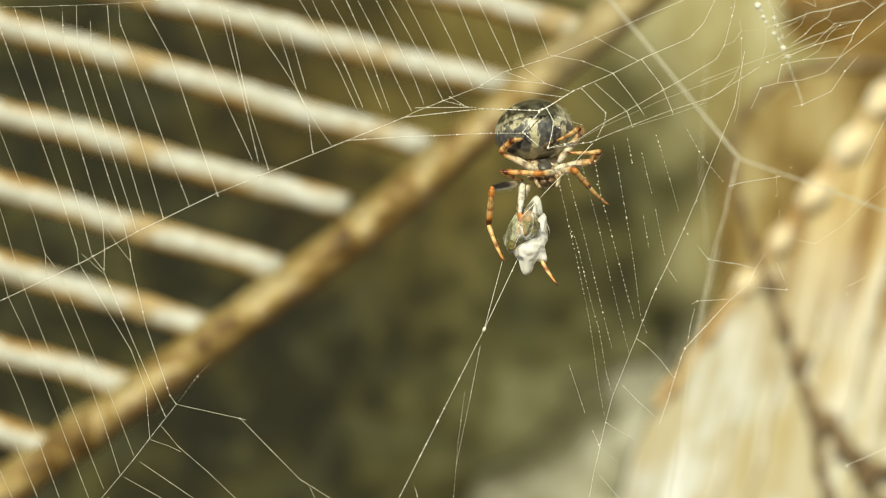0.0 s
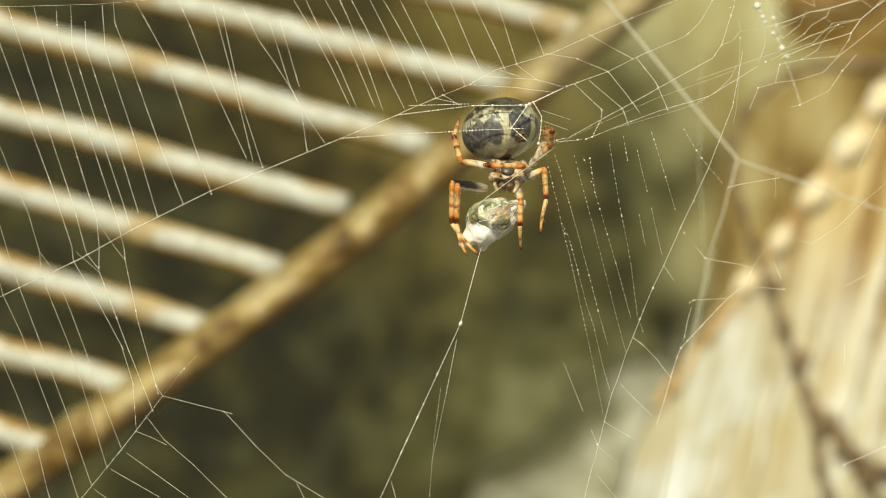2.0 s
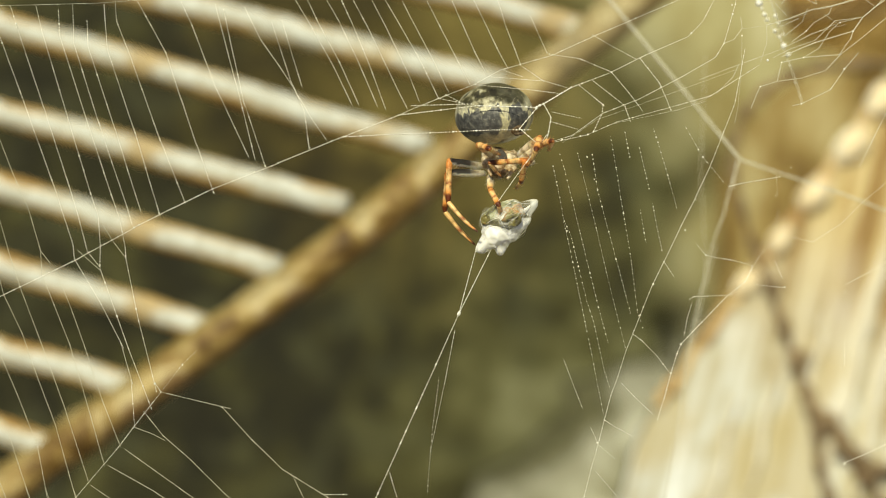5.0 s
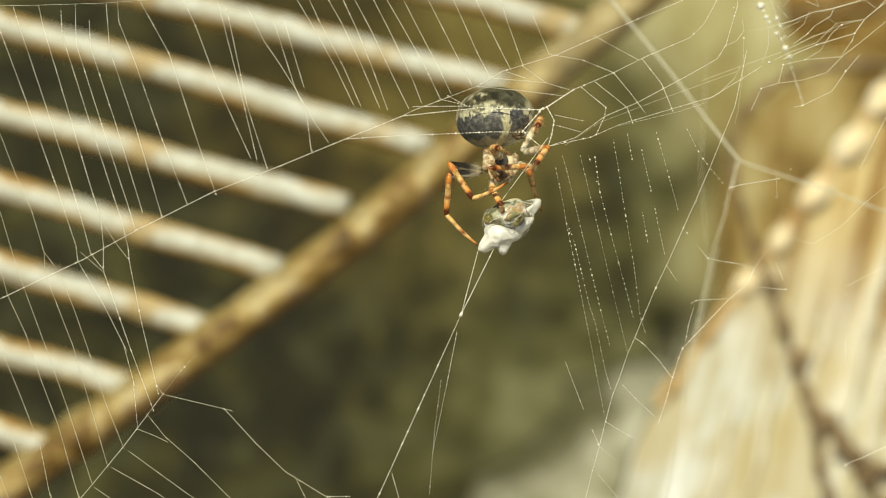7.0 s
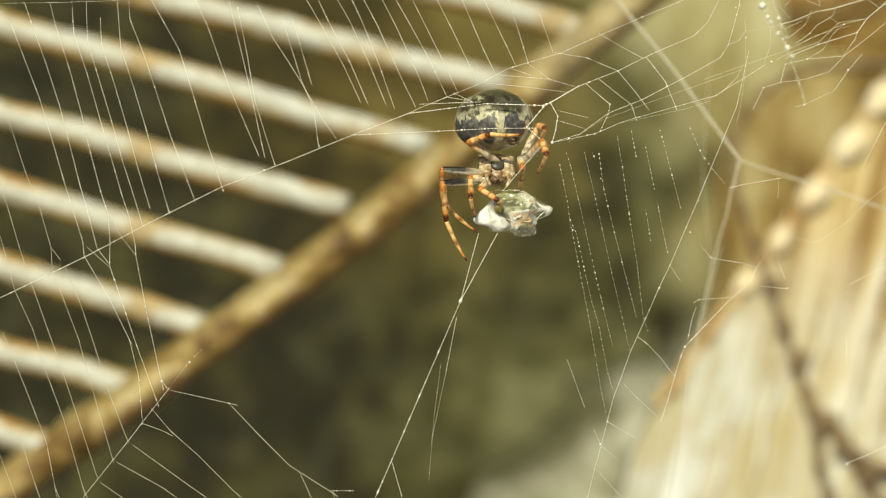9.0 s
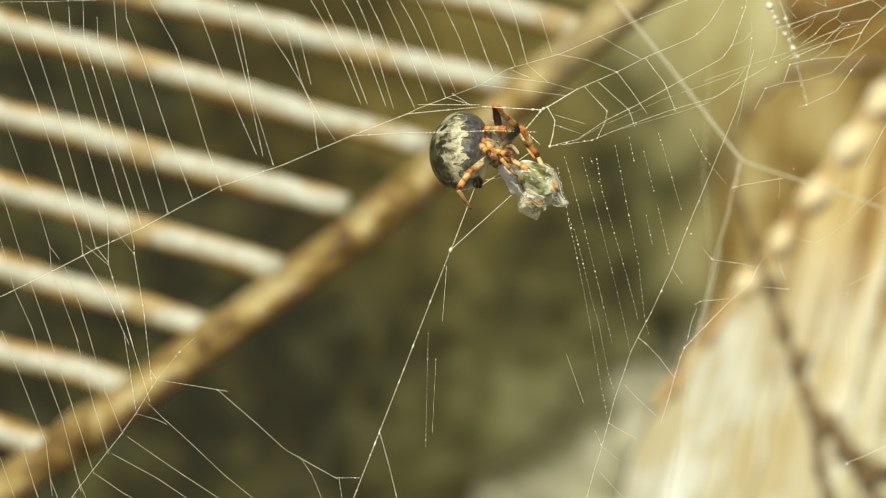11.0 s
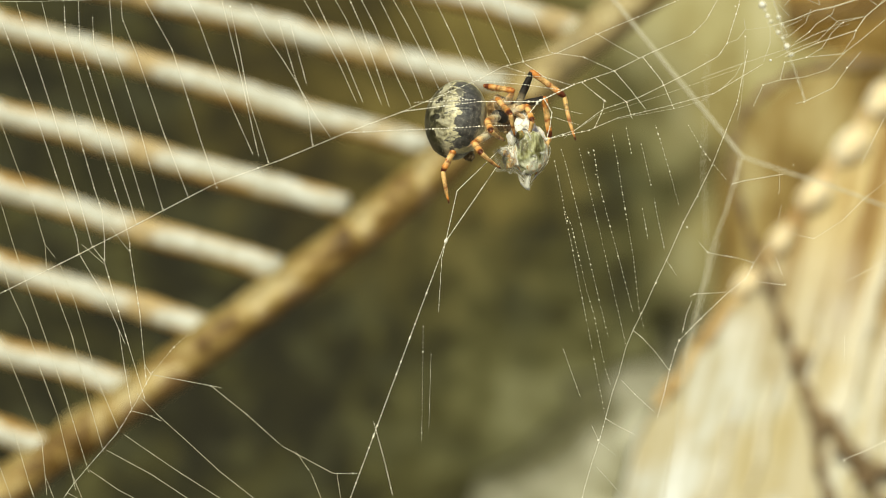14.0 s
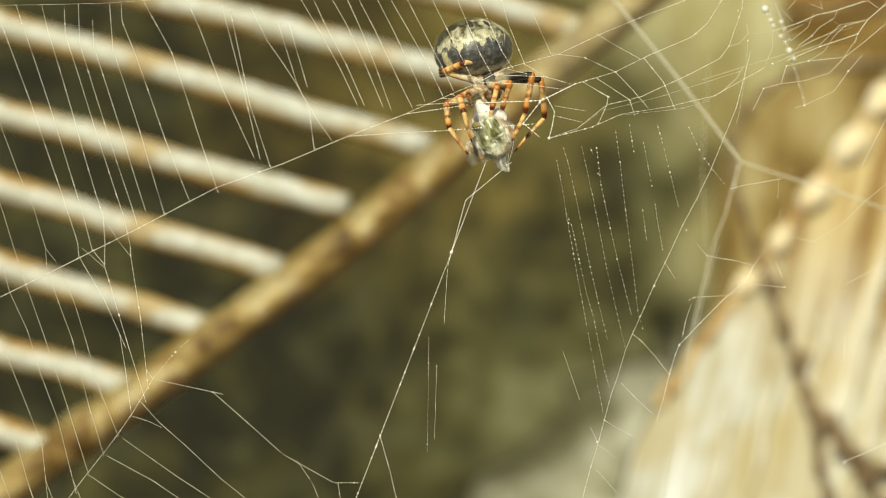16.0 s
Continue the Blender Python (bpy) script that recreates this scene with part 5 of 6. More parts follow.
def build_prosoma():
    """Head and thorax: x across, y backwards, z towards the back; the mouth points to -y."""
    bm = bmesh.new()
    for v in ball(bm, (0, 0, 0.15 * MM), (1, 1, 1), 30, 20):
        p = v.co - Vector((0, 0, 0.15 * MM))
        narrow = 1.0 - 0.32 * max(0.0, -p.y)
        v.co = Vector((p.x * 2.0 * narrow, p.y * 2.4, p.z * 1.3 + 0.15)) * MM * (1 + 0.04 * noise.noise(p * 4))
    rnd = random.Random(9)
    for _ in range(320):
        d = Vector((rnd.gauss(0, 1), rnd.gauss(0, 1), rnd.gauss(0, 1))).normalized()
        root = Vector((d.x * 1.9, d.y * 2.3, d.z * 1.25 + 0.15)) * MM
        base = [bm.verts.new(root + Vector((math.sin(k * 2.1), math.cos(k * 2.1), 0)) * 0.00002) for k in range(3)]
        top = bm.verts.new(root + (d + Vector((0, -0.5, 0))) * 0.45 * MM)
        for k in range(3):
            bm.faces.new((base[k], base[(k + 1) % 3], top))
    body = part("cephalothorax", bm, M_CARAPACE, spider, "grey-brown hairy cephalothorax")
    bm = bmesh.new()
    for v in ball(bm, (0, 0, 0), (1, 1, 1), 18, 12):
        p = v.co.copy()
        v.co = Vector((p.x * (0.85 - 0.25 * p.y), p.y * 1.1 + 0.1, p.z * 0.4 - 1.1)) * MM
    part("sternum", bm, M_STERNUM, body, "dark slate sternum")
    for sx in (-1, 1):
        bm = bmesh.new()
        tube(bm, [(sx * 0.42 * MM, -1.5 * MM, -0.1 * MM), (sx * 0.5 * MM, -2.0 * MM, -0.5 * MM), (sx * 0.45 * MM, -2.45 * MM, -0.95 * MM), (sx * 0.18 * MM, -2.55 * MM, -1.25 * MM)],
             [0.42 * MM, 0.5 * MM, 0.36 * MM, 0.08 * MM], 12)
        part("chelicera", bm, M_FANG, body)
        bm = bmesh.new()
        tube(bm, smooth_line([(sx * 0.9 * MM, -1.3 * MM, -0.5 * MM), (sx * 1.35 * MM, -1.9 * MM, -1.0 * MM), (sx * 1.3 * MM, -2.7 * MM, -1.1 * MM), (sx * 0.95 * MM, -3.3 * MM, -0.9 * MM)], 5),
             [0.36 * MM - 0.012 * MM * i for i in range(16)], 10)
        part("pedipalp", bm, M_COXA, body)
        for k in range(4):
            bm = bmesh.new()
            a = radians(-50 + 34 * k)
            tube(bm, [(sx * 0.8 * MM, math.sin(a) * 0.9 * MM, -0.65 * MM), (sx * 1.75 * MM, math.sin(a) * 1.55 * MM, -0.55 * MM)], [0.55 * MM, 0.5 * MM], 12)
            ball(bm, (sx * 1.75 * MM, math.sin(a) * 1.55 * MM, -0.55 * MM), (0.52 * MM,) * 3, 12, 8)
            for _ in range(36):
                d = Vector((sx * abs(rnd.gauss(0.6, 1)), rnd.gauss(0, 1), rnd.gauss(-0.4, 1))).normalized()
                root = Vector((sx * 1.6 * MM, math.sin(a) * 1.45 * MM, -0.55 * MM)) + d * 0.48 * MM
                base = [bm.verts.new(root + Vector((math.sin(q * 2.1), math.cos(q * 2.1), 0)) * 0.00002) for q in range(3)]
                top = bm.verts.new(root + d * 0.4 * MM)
                for q in range(3):
                    bm.faces.new((base[q], base[(q + 1) % 3], top))
            part("coxa", bm, M_COXA, body)
    return body


abdomen = build_abdomen()
build_prosoma()
FEM = [(0, 0.00034), (0.15, 0.00047), (0.6, 0.00049), (0.9, 0.00038), (1, 0.00033)]
TIB = [(0, 0.00034), (0.1, 0.00043), (0.24, 0.00040), (0.30, 0.00036), (0.6, 0.00040), (0.92, 0.00037), (1, 0.00028)]
TAR = [(0, 0.00026), (0.06, 0.00031), (0.35, 0.00026), (0.60, 0.00025), (0.66, 0.00021), (1, 0.00011)]
# lengths of femur, tibia with knee, and foot in millimetres; the dark pair comes first
LEG_LENGTHS = {"a": (4.7, 5.1, 5.5), "b": (4.6, 5.0, 5.4), "c": (2.6, 4.8, 3.0), "d": (2.7, 3.0, 3.3), "e": (3.0, 3.7, 4.3), "f": (4.6, 3.0, 3.9), "g": (4.4, 3.0, 3.6), "h": (4.6, 3.2, 3.8)}
LEGS = {}
for n, key in enumerate("abcdefgh"):
    l1, l2, l3 = (v * MM for v in LEG_LENGTHS[key])
    slim = 0.98 if key in "abfgh" else 0.90
    femur = segment("leg", l1, [(s, r * slim) for s, r in FEM], M_FEMUR_DARK if key in "ab" else M_FEMUR, spider, n, 0.0, 120 if key in "ab" else 80, 0.0006 if key in "ab" else 0.0004)
    tibia = segment("tibia", l2, [(s, r * slim) for s, r in TIB], M_TIBIA, femur, n + 20, 0.0, 80)
    tarsus = segment("tarsus", l3, [(s, r * slim) for s, r in TAR], M_TARSUS, femur, n + 40, 0.04, 50, 0.0003)
    LEGS[key] = (femur, tibia, tarsus)

prey = thing("wrapped_prey", at(940, 425, WEB + 0.001), "insect wrapped in white silk, greenish body showing through", "wrapped insect")


def lump(bm, centre, radii, rough, seed, taper=0.0, crumple=0.25):
    for v in ball(bm, (0, 0, 0), (1, 1, 1), 60, 40):
        p = v.co.copy()
        k = 1 + rough * noise.noise(p * 1.5 + Vector((seed, 0, 0))) + crumple * (0.25 - abs(noise.noise(p * 2.2 + Vector((0, seed, 0))))) + crumple * 0.15 * (0.25 - abs(noise.noise(p * 5.0 + Vector((0, 0, seed)))))
        slim = 1 - taper * max(0.0, -p.x)
        v.co = Vector((p.x * radii[0], p.y * radii[1] * slim, p.z * radii[2] * slim)) * k * MM + Vector(centre) * MM


def bag(bm, centre, radii, lobes, fold, seed):
    """A closed skin round a centre, pulled out or in towards given directions, with soft folds."""
    lobes = [(Vector(d).normalized(), amp, sharp) for d, amp, sharp in lobes]
    for v in ball(bm, (0, 0, 0), (1, 1, 1), 72, 48):
        p = v.co.normalized()
        r = 1.0 / math.sqrt(sum((p[k] / radii[k]) ** 2 for k in range(3)))
        r += sum(amp * math.exp(sharp * (p.dot(d) - 1.0)) for d, amp, sharp in lobes)
        r *= 1 + fold * (0.25 - abs(noise.noise(p * 1.9 + Vector((seed, 0, 0))))) + 0.3 * fold * noise.noise(p * 5.0 + Vector((0, seed, 0)))
        v.co = (Vector(centre) + p * max(0.3, r)) * MM


def build_prey():
    """x runs from the white bundled end to the horn-like tip."""
    bm = bmesh.new()
    bag(bm, (0.8, 0.2, 0.3), (2.2, 2.2, 1.95), [((0.2, -0.5, 0.9), 0.3, 8), ((0.9, -0.2, 0.4), 0.5, 8), ((-0.8, 0, 0.6), 1.0, 4)], 0.16, 3)
    part("body", bm, M_PREY, prey, "wet greenish-brown insect body")
    bm = bmesh.new()
    lump(bm, (-1.3, -1.1, 1.8), (0.62, 0.5, 0.55), 0.2, 8, 0.0, 0.2)
    part("head", bm, M_LIMB, prey, "brown rounded insect head")
    bm = bmesh.new()
    bag(bm, (0.8, 0.0, 0.1), (2.5, 2.6, 2.2), [((1.0, -0.05, -0.02), 1.25, 30), ((1.0, 0, -0.1), 0.6, 7), ((0.3, -0.8, -0.5), 0.5, 9), ((0.1, -0.9, 0.5), 0.35, 14), ((-0.9, 0, 0.5), 0.9, 5), ((-0.45, -0.2, 0.9), 0.45, 14)], 0.26, 5)
    part("silk_film", bm, M_FILM, prey, "clear glossy film of silk drawn to a point")
    bm = bmesh.new()
    bag(bm, (1.3, -2.5, 0.2), (1.5, 1.4, 1.2), [((0.6, -0.8, 0.1), 0.8, 14), ((-0.5, -0.9, 0.2), 0.8, 14), ((0.9, 0.2, 0.3), 0.5, 12)], 0.4, 17)
    part("folded_leg", bm, M_FILM, prey, "crumpled leg in clear silk")
    bm = bmesh.new()
    lump(bm, (1.3, -2.1, 0.2), (1.2, 0.9, 0.9), 0.5, 31, 0.0, 0.5)
    part("limb", bm, M_LIMB, prey, "olive folded limb")
    bm = bmesh.new()
    bag(bm, (-1.0, -0.1, -0.35), (2.0, 2.35, 1.9), [((-0.98, -0.1, -0.12), 1.35, 12), ((-0.52, -0.15, -0.85), 0.85, 20), ((-0.35, -0.1, 0.94), 0.55, 16), ((0.82, -0.1, -0.55), 0.9, 6),
                                              ((0.70, -0.35, 0.62), -1.7, 3.0), ((-0.2, -0.9, 0.1), 0.2, 4), ((-0.78, -0.1, -0.58), -0.6, 40), ((-0.9, -0.3, 0.35), -0.3, 30)], 0.2, 2)
    part("silk_wrap", bm, M_SILK_WRAP, prey, "smooth bright white silk wrapping")
    bm = bmesh.new()
    bag(bm, (1.0, -0.45, -1.25), (1.9, 1.2, 0.70), [((1, 0, 0.3), 0.4, 8)], 0.3, 6)
    part("silk_wrap", bm, M_SILK_WRAP, prey, "white silk band under the body")
    bm = bmesh.new()
    tube(bm, smooth_line([(3.1 * MM, 0.0, -0.15 * MM), (3.6 * MM, 0, -0.12 * MM), (4.1 * MM, 0, -0.05 * MM), (4.55 * MM, 0.05 * MM, 0.02 * MM)], 5), [(0.34 - 0.019 * i + 0.03 * math.sin(i * 2.1)) * MM for i in range(16)], 12)
    part("silk_wrap", bm, M_SILK_WRAP, prey, "drawn white silk point")
    rnd = random.Random(12)
    for k in range(13):
        bm = bmesh.new()
        pts = []
        if k < 12:
            side, back = 2 * math.pi * k / 12 + rnd.uniform(-0.25, 0.25), rnd.uniform(-1.6, 0.6)
            for i in range(12):
                s = i / 11
                x = back + (4.4 - back) * s
                r = (2.55 if x < 1.5 else 2.55 * max(0.08, 1 - ((x - 1.5) / 3.0) ** 1.2)) * (1 + 0.05 * math.sin(i * 1.1 + k))
                a = side + 0.35 * math.sin(i * 0.3 + k)
                pts.append(Vector((x, math.cos(a) * r * 1.05, math.sin(a) * r * 0.92 - 0.03 * x)) * MM)
        else:
            off = rnd.uniform(-1.6, 1.6)
            for i in range(15):
                a = 2 * math.pi * i / 14
                x = off + 0.8 * math.cos(a + k)
                r = 2.6 * math.sqrt(max(0.1, 1 - ((x - 0.4) / 4.8) ** 2))
                pts.append(Vector((x, math.cos(a) * r * 1.08, math.sin(a) * r * 0.95)) * MM)
        tube(bm, pts, rnd.uniform(0.012, 0.032) * MM, 5)
        part("silk_strand", bm, M_SILK, prey)


build_prey()


def drag_line(length, radius=0.000032, bead=0.00007, gap=0.0012):
    o = new("drag_line", thread_mesh("drag_line", length, radius, bead, gap, rnd_web))
    o.parent = web
    return o


LINE_FOOT, LINE_PREY, LINE_MOUTH, CABLE, LINE_HUB = drag_line(0.0083), drag_line(0.0119), drag_line(0.0074), drag_line(0.042, 0.000022, 0.000085, 0.0006), drag_line(0.0042)
bm = bmesh.new()
ball(bm, (0, 0, 0), (0.00032, 0.00022, 0.00022), 12, 8)
KNOT = part("silk_knot", bm, M_SILK, web)
for down in (0.0067, 0.0124, 0.0156, 0.0172, 0.0238, 0.0251):  # swellings along the cable
    bm = bmesh.new()
    ball(bm, (down, 0, 0), (0.00019, 0.00013, 0.00013), 10, 7)
    part("silk_knot", bm, M_SILK, CABLE)


# ---- motions ----
def turn_of(a_local, b_local, a_view, b_view):
    """The rotation that takes two directions of a part to two directions given as (right, up, towards the lens)."""
    def basis(a, b):
        a = a.normalized()
        c = a.cross(b).normalized()
        return Matrix((a, c.cross(a), c)).transposed()
    def to_world(v):
        return Vector((v[0], -v[2], v[1]))
    return (basis(to_world(a_view), to_world(b_view)) @ basis(Vector(a_local), Vector(b_local)).transposed()).to_quaternion()


def between(rows, t):
    """Values of a table at a time, straight from row to row."""
    if t <= rows[0][0]:
        return list(rows[0][1:])
    for a, b in zip(rows, rows[1:]):
        if t <= b[0]:
            s = (t - a[0]) / (b[0] - a[0])
            return [p + (q - p) * s for p, q in zip(a[1:], b[1:])]
    return list(rows[-1][1:])


# time, middle of the cephalothorax, middle of the abdomen
BODY = [(0, 963, 303, 945, 233), (0.5, 952, 306, 934, 235), (1, 945, 303, 928, 232), (1.5, 930, 305, 912, 231), (2, 898, 308, 886, 231), (2.5, 892, 297, 880, 214), (3, 890, 292, 879, 211),
        (3.5, 886, 284, 877, 204), (4, 882, 287, 873, 204), (6.5, 882, 288, 876, 205), (7, 884, 293, 876, 211), (7.5, 884, 294, 876, 213), (8, 895, 283, 887, 200), (8.5, 888, 286, 880, 206)]
BODY += [(9, 878, 300, 874, 216), (9.2, 872, 316, 868, 234), (11.5, 882, 245, 803, 277), (12, 893, 228, 812, 232), (12.5, 890, 228, 804, 231), (13, 882, 262, 797, 277), (13.5, 880, 232, 796, 250),
         (14, 892, 200, 809, 213), (14.5, 896, 192, 818, 204), (15, 886, 180, 812, 176), (15.5, 868, 158, 812, 136), (16, 866, 150, 838, 90)]
# time, where the rear and the back of the abdomen point: right, up, towards the lens
REAR = [(0, 0.34, 0.02, 0.93, -0.20, 0.97, -0.06), (1, 0.36, 0.02, 0.93, -0.18, 0.97, -0.06), (1.5, 0.42, 0.16, 0.88, -0.20, 0.95, -0.14), (2, 0.46, 0.22, 0.85, -0.22, 0.94, -0.16),
        (2.5, 0.54, 0.08, 0.82, -0.16, 0.97, 0.02), (3.5, 0.61, 0.00, 0.79, -0.12, 0.98, 0.08), (8.5, 0.62, 0.00, 0.79, -0.10, 0.98, 0.08), (9.2, 0.48, -0.10, 0.87, -0.10, 0.98, 0.08)]
REAR += [(10.3, 0.0, -0.62, 0.72, -0.90, 0.35, 0.10), (11.5, -0.05, -0.97, 0.22, -0.98, 0.04, 0.10), (12.5, -0.12, -0.97, 0.20, -0.98, 0.08, 0.12), (14, -0.14, -0.95, 0.22, -0.97, 0.12, 0.12), (14.5, -0.16, -0.94, 0.26, -0.94, 0.18, 0.14),
         (15, -0.30, -0.88, 0.36, -0.86, 0.42, 0.02), (15.5, -0.62, -0.70, 0.36, -0.66, 0.74, -0.04), (16, -0.92, -0.15, 0.30, -0.08, 0.98, 0.02)]
# time, where mouth and breastplate of the cephalothorax point
FACING = [(0, 0.10, -0.75, 0.55, 0.0, 0.55, 0.83), (2, -0.10, -0.80, 0.50, 0.0, 0.5, 0.86), (3, -0.05, -0.75, 0.60, 0.2, 0.6, 0.78), (8.5, -0.05, -0.75, 0.60, 0.2, 0.6, 0.78), (9.2, 0.05, -0.80, 0.55, 0.1, 0.55, 0.83)]
FACING += [(10.3, 0.55, -0.60, 0.50, -0.2, 0.3, 0.85), (11.5, 0.85, -0.40, 0.20, -0.35, -0.5, 0.75), (15, 0.85, -0.45, 0.20, -0.30, -0.5, 0.80), (15.5, 0.55, -0.70, 0.40, -0.1, 0.3, 0.85), (16, 0.20, -0.85, 0.45, 0.0, 0.5, 0.85)]
# time, middle of the prey, direction to its tip in degrees (anticlockwise from right), roll about itself
PREY_ROWS = [(0, 934, 421, 78, 0), (0.5, 920, 419, 78, 0), (1, 914, 417, 78, 0), (1.5, 890, 391, 48, 0), (2, 864, 393, 30, 20), (2.5, 876, 401, 52, 10), (3, 895, 408, 48, 0), (3.5, 891, 401, 45, 0), (4, 888, 404, 45, 0),
             (6.5, 893, 393, 24, 0), (7, 895, 398, 36, 0), (7.5, 893, 402, 35, 0), (8, 905, 388, 35, 0), (8.5, 897, 385, 33, 10)]
PREY_ROWS += [(9, 902, 374, 4, 50), (9.2, 899, 386, -6, 60), (11.5, 954, 303, -38, 80), (12, 958, 299, -68, 85), (12.5, 956, 291, -74, 85), (13, 951, 298, -72, 85), (13.5, 950, 285, -72, 85), (14, 934, 261, -88, 85),
              (14.5, 923, 268, -96, 85), (15, 921, 261, -90, 90), (15.5, 908, 242, -80, 100), (16, 872, 234, -68, 110)]
# time, fork of the drag lines, where they hold the prey, and the mouth
LINES = [(11.5, 838, 328, 905, 342, 900, 288), (12, 826, 332, 905, 320, 905, 260), (12.5, 822, 330, 905, 312, 905, 257), (13, 812, 347, 903, 316, 902, 266), (13.5, 812, 336, 908, 310, 905, 262),
         (14, 809, 338, 876, 300, 900, 250), (14.5, 808, 350, 856, 320, 890, 262), (15, 814, 342, 866, 312, 870, 290), (15.5, 813, 345, 852, 302, 845, 292), (16, 824, 355, 855, 300, 890, 300)]
# time, where the cable from the knot leaves the picture below
CABLE_FOOT = [(0, 706), (1.5, 684), (2.5, 662), (3.5, 660), (7, 668), (9, 664), (9.2, 662), (11.5, 622), (12.5, 620), (14.5, 620), (16, 630)]
# time, then hip, knee, ankle and foot of each leg
LEG_A = [(0, 915, 325, 872, 335, 866, 395, 891, 462), (1.5, 890, 330, 850, 328, 838, 390, 864, 457), (2, 860, 332, 802, 325, 800, 395, 845, 450), (2.5, 855, 310, 792, 315, 790, 380, 842, 437), (3, 860, 308, 800, 305, 792, 378, 845, 435),
         (3.5, 862, 305, 795, 302, 790, 370, 843, 430), (6.5, 855, 305, 798, 308, 790, 372, 843, 434), (7, 850, 305, 797, 312, 790, 378, 847, 435), (8.5, 850, 298, 797, 302, 791, 370, 848, 422), (9, 850, 305, 783, 300, 784, 355, 845, 412), (9.2, 845, 310, 783, 302, 782, 362, 842, 412)]
LEG_A2 = [(11.5, 898, 225, 900, 162, 955, 182, 975, 250), (12.5, 905, 215, 910, 153, 965, 180, 990, 235), (13.5, 903, 205, 906, 150, 965, 163, 1012, 285), (14, 915, 190, 940, 130, 1000, 170, 1018, 248),
          (14.5, 918, 185, 930, 130, 975, 150, 988, 218), (15, 920, 180, 950, 118, 1005, 175, 1025, 245), (15.5, 915, 150, 958, 102, 990, 145, 1020, 230), (16, 890, 140, 970, 142, 966, 205, 910, 270)]
LEG_B = [(0, 925, 325, 918, 378, 950, 440, 984, 503), (1.5, 890, 335, 862, 332, 856, 400, 862, 455), (2, 860, 335, 812, 330, 808, 395, 825, 450), (2.5, 855, 322, 806, 335, 815, 385, 842, 440), (3, 858, 300, 800, 297, 790, 375, 828, 443),
         (3.5, 860, 292, 798, 292, 788, 370, 828, 437), (6.5, 850, 295, 800, 270, 810, 345, 880, 352), (7, 850, 300, 798, 293, 842, 360, 895, 325), (8.5, 848, 290, 800, 270, 803, 345, 865, 360), (9, 845, 320, 785, 325, 790, 390, 826, 462), (9.2, 840, 325, 822, 318, 805, 395, 862, 440)]
LEG_B2 = [(11.5, 905, 235, 945, 207, 995, 240, 1018, 310), (12.5, 908, 220, 955, 190, 975, 235, 1000, 310), (13.5, 903, 215, 940, 190, 985, 220, 995, 250), (14, 905, 190, 960, 178, 975, 240, 945, 320),
          (14.5, 905, 195, 960, 215, 975, 260, 935, 340), (15, 910, 170, 960, 135, 985, 200, 970, 290), (15.5, 905, 140, 940, 105, 955, 160, 950, 230), (16, 880, 140, 940, 135, 930, 200, 905, 250)]
LEG_C = [(0, 985, 305, 958, 309, 883, 304, 925, 318), (1.5, 955, 312, 940, 308, 868, 298, 900, 312), (2, 935, 300, 925, 297, 858, 293, 890, 305), (2.5, 935, 288, 925, 285, 855, 288, 880, 300), (3, 945, 297, 935, 293, 870, 296, 890, 318),
         (3.5, 945, 288, 935, 285, 870, 288, 890, 310), (6.5, 945, 283, 930, 283, 868, 287, 890, 305), (7, 945, 300, 930, 297, 868, 299, 885, 318), (8.5, 870, 300, 835, 298, 870, 330, 893, 350), (9, 870, 320, 823, 312, 832, 350, 842, 382), (9.2, 850, 325, 808, 315, 803, 350, 805, 400)]
LEG_C2 = [(11.5, 880, 235, 870, 233, 905, 262, 945, 285), (12.5, 890, 215, 885, 195, 900, 220, 908, 240), (13.5, 885, 215, 860, 205, 885, 225, 905, 250), (14, 890, 190, 880, 180, 900, 205, 912, 238),
          (14.5, 890, 190, 880, 185, 905, 190, 908, 230), (15, 880, 190, 855, 160, 885, 195, 885, 235), (15.5, 860, 150, 855, 150, 860, 195, 872, 235), (16, 860, 160, 830, 165, 828, 175, 835, 185)]
LEG_D = [(0, 935, 330, 918, 365, 925, 395, 940, 420), (1.5, 905, 335, 890, 362, 880, 385, 890, 410), (2, 915, 330, 920, 355, 920, 400, 923, 440), (2.5, 865, 310, 855, 335, 855, 365, 865, 395), (3, 875, 325, 865, 335, 882, 365, 890, 390),
         (3.5, 870, 310, 868, 335, 885, 365, 890, 385), (6.5, 870, 310, 872, 330, 882, 355, 890, 375), (7, 875, 320, 870, 335, 885, 362, 890, 380), (8.5, 875, 315, 872, 325, 888, 352, 890, 375), (9, 865, 320, 850, 335, 880, 355, 900, 375), (9.2, 870, 330, 860, 350, 885, 365, 900, 385)]
LEG_D2 = [(11.5, 900, 255, 910, 265, 955, 285, 975, 330), (12.5, 905, 225, 925, 215, 945, 230, 955, 265), (13.5, 900, 225, 920, 215, 940, 235, 945, 260), (14, 900, 200, 930, 190, 940, 215, 935, 250),
          (14.5, 900, 200, 920, 200, 935, 220, 930, 260), (15, 905, 180, 925, 180, 930, 215, 930, 240), (15.5, 885, 150, 905, 135, 912, 170, 915, 210), (16, 865, 150, 878, 155, 870, 195, 868, 235)]
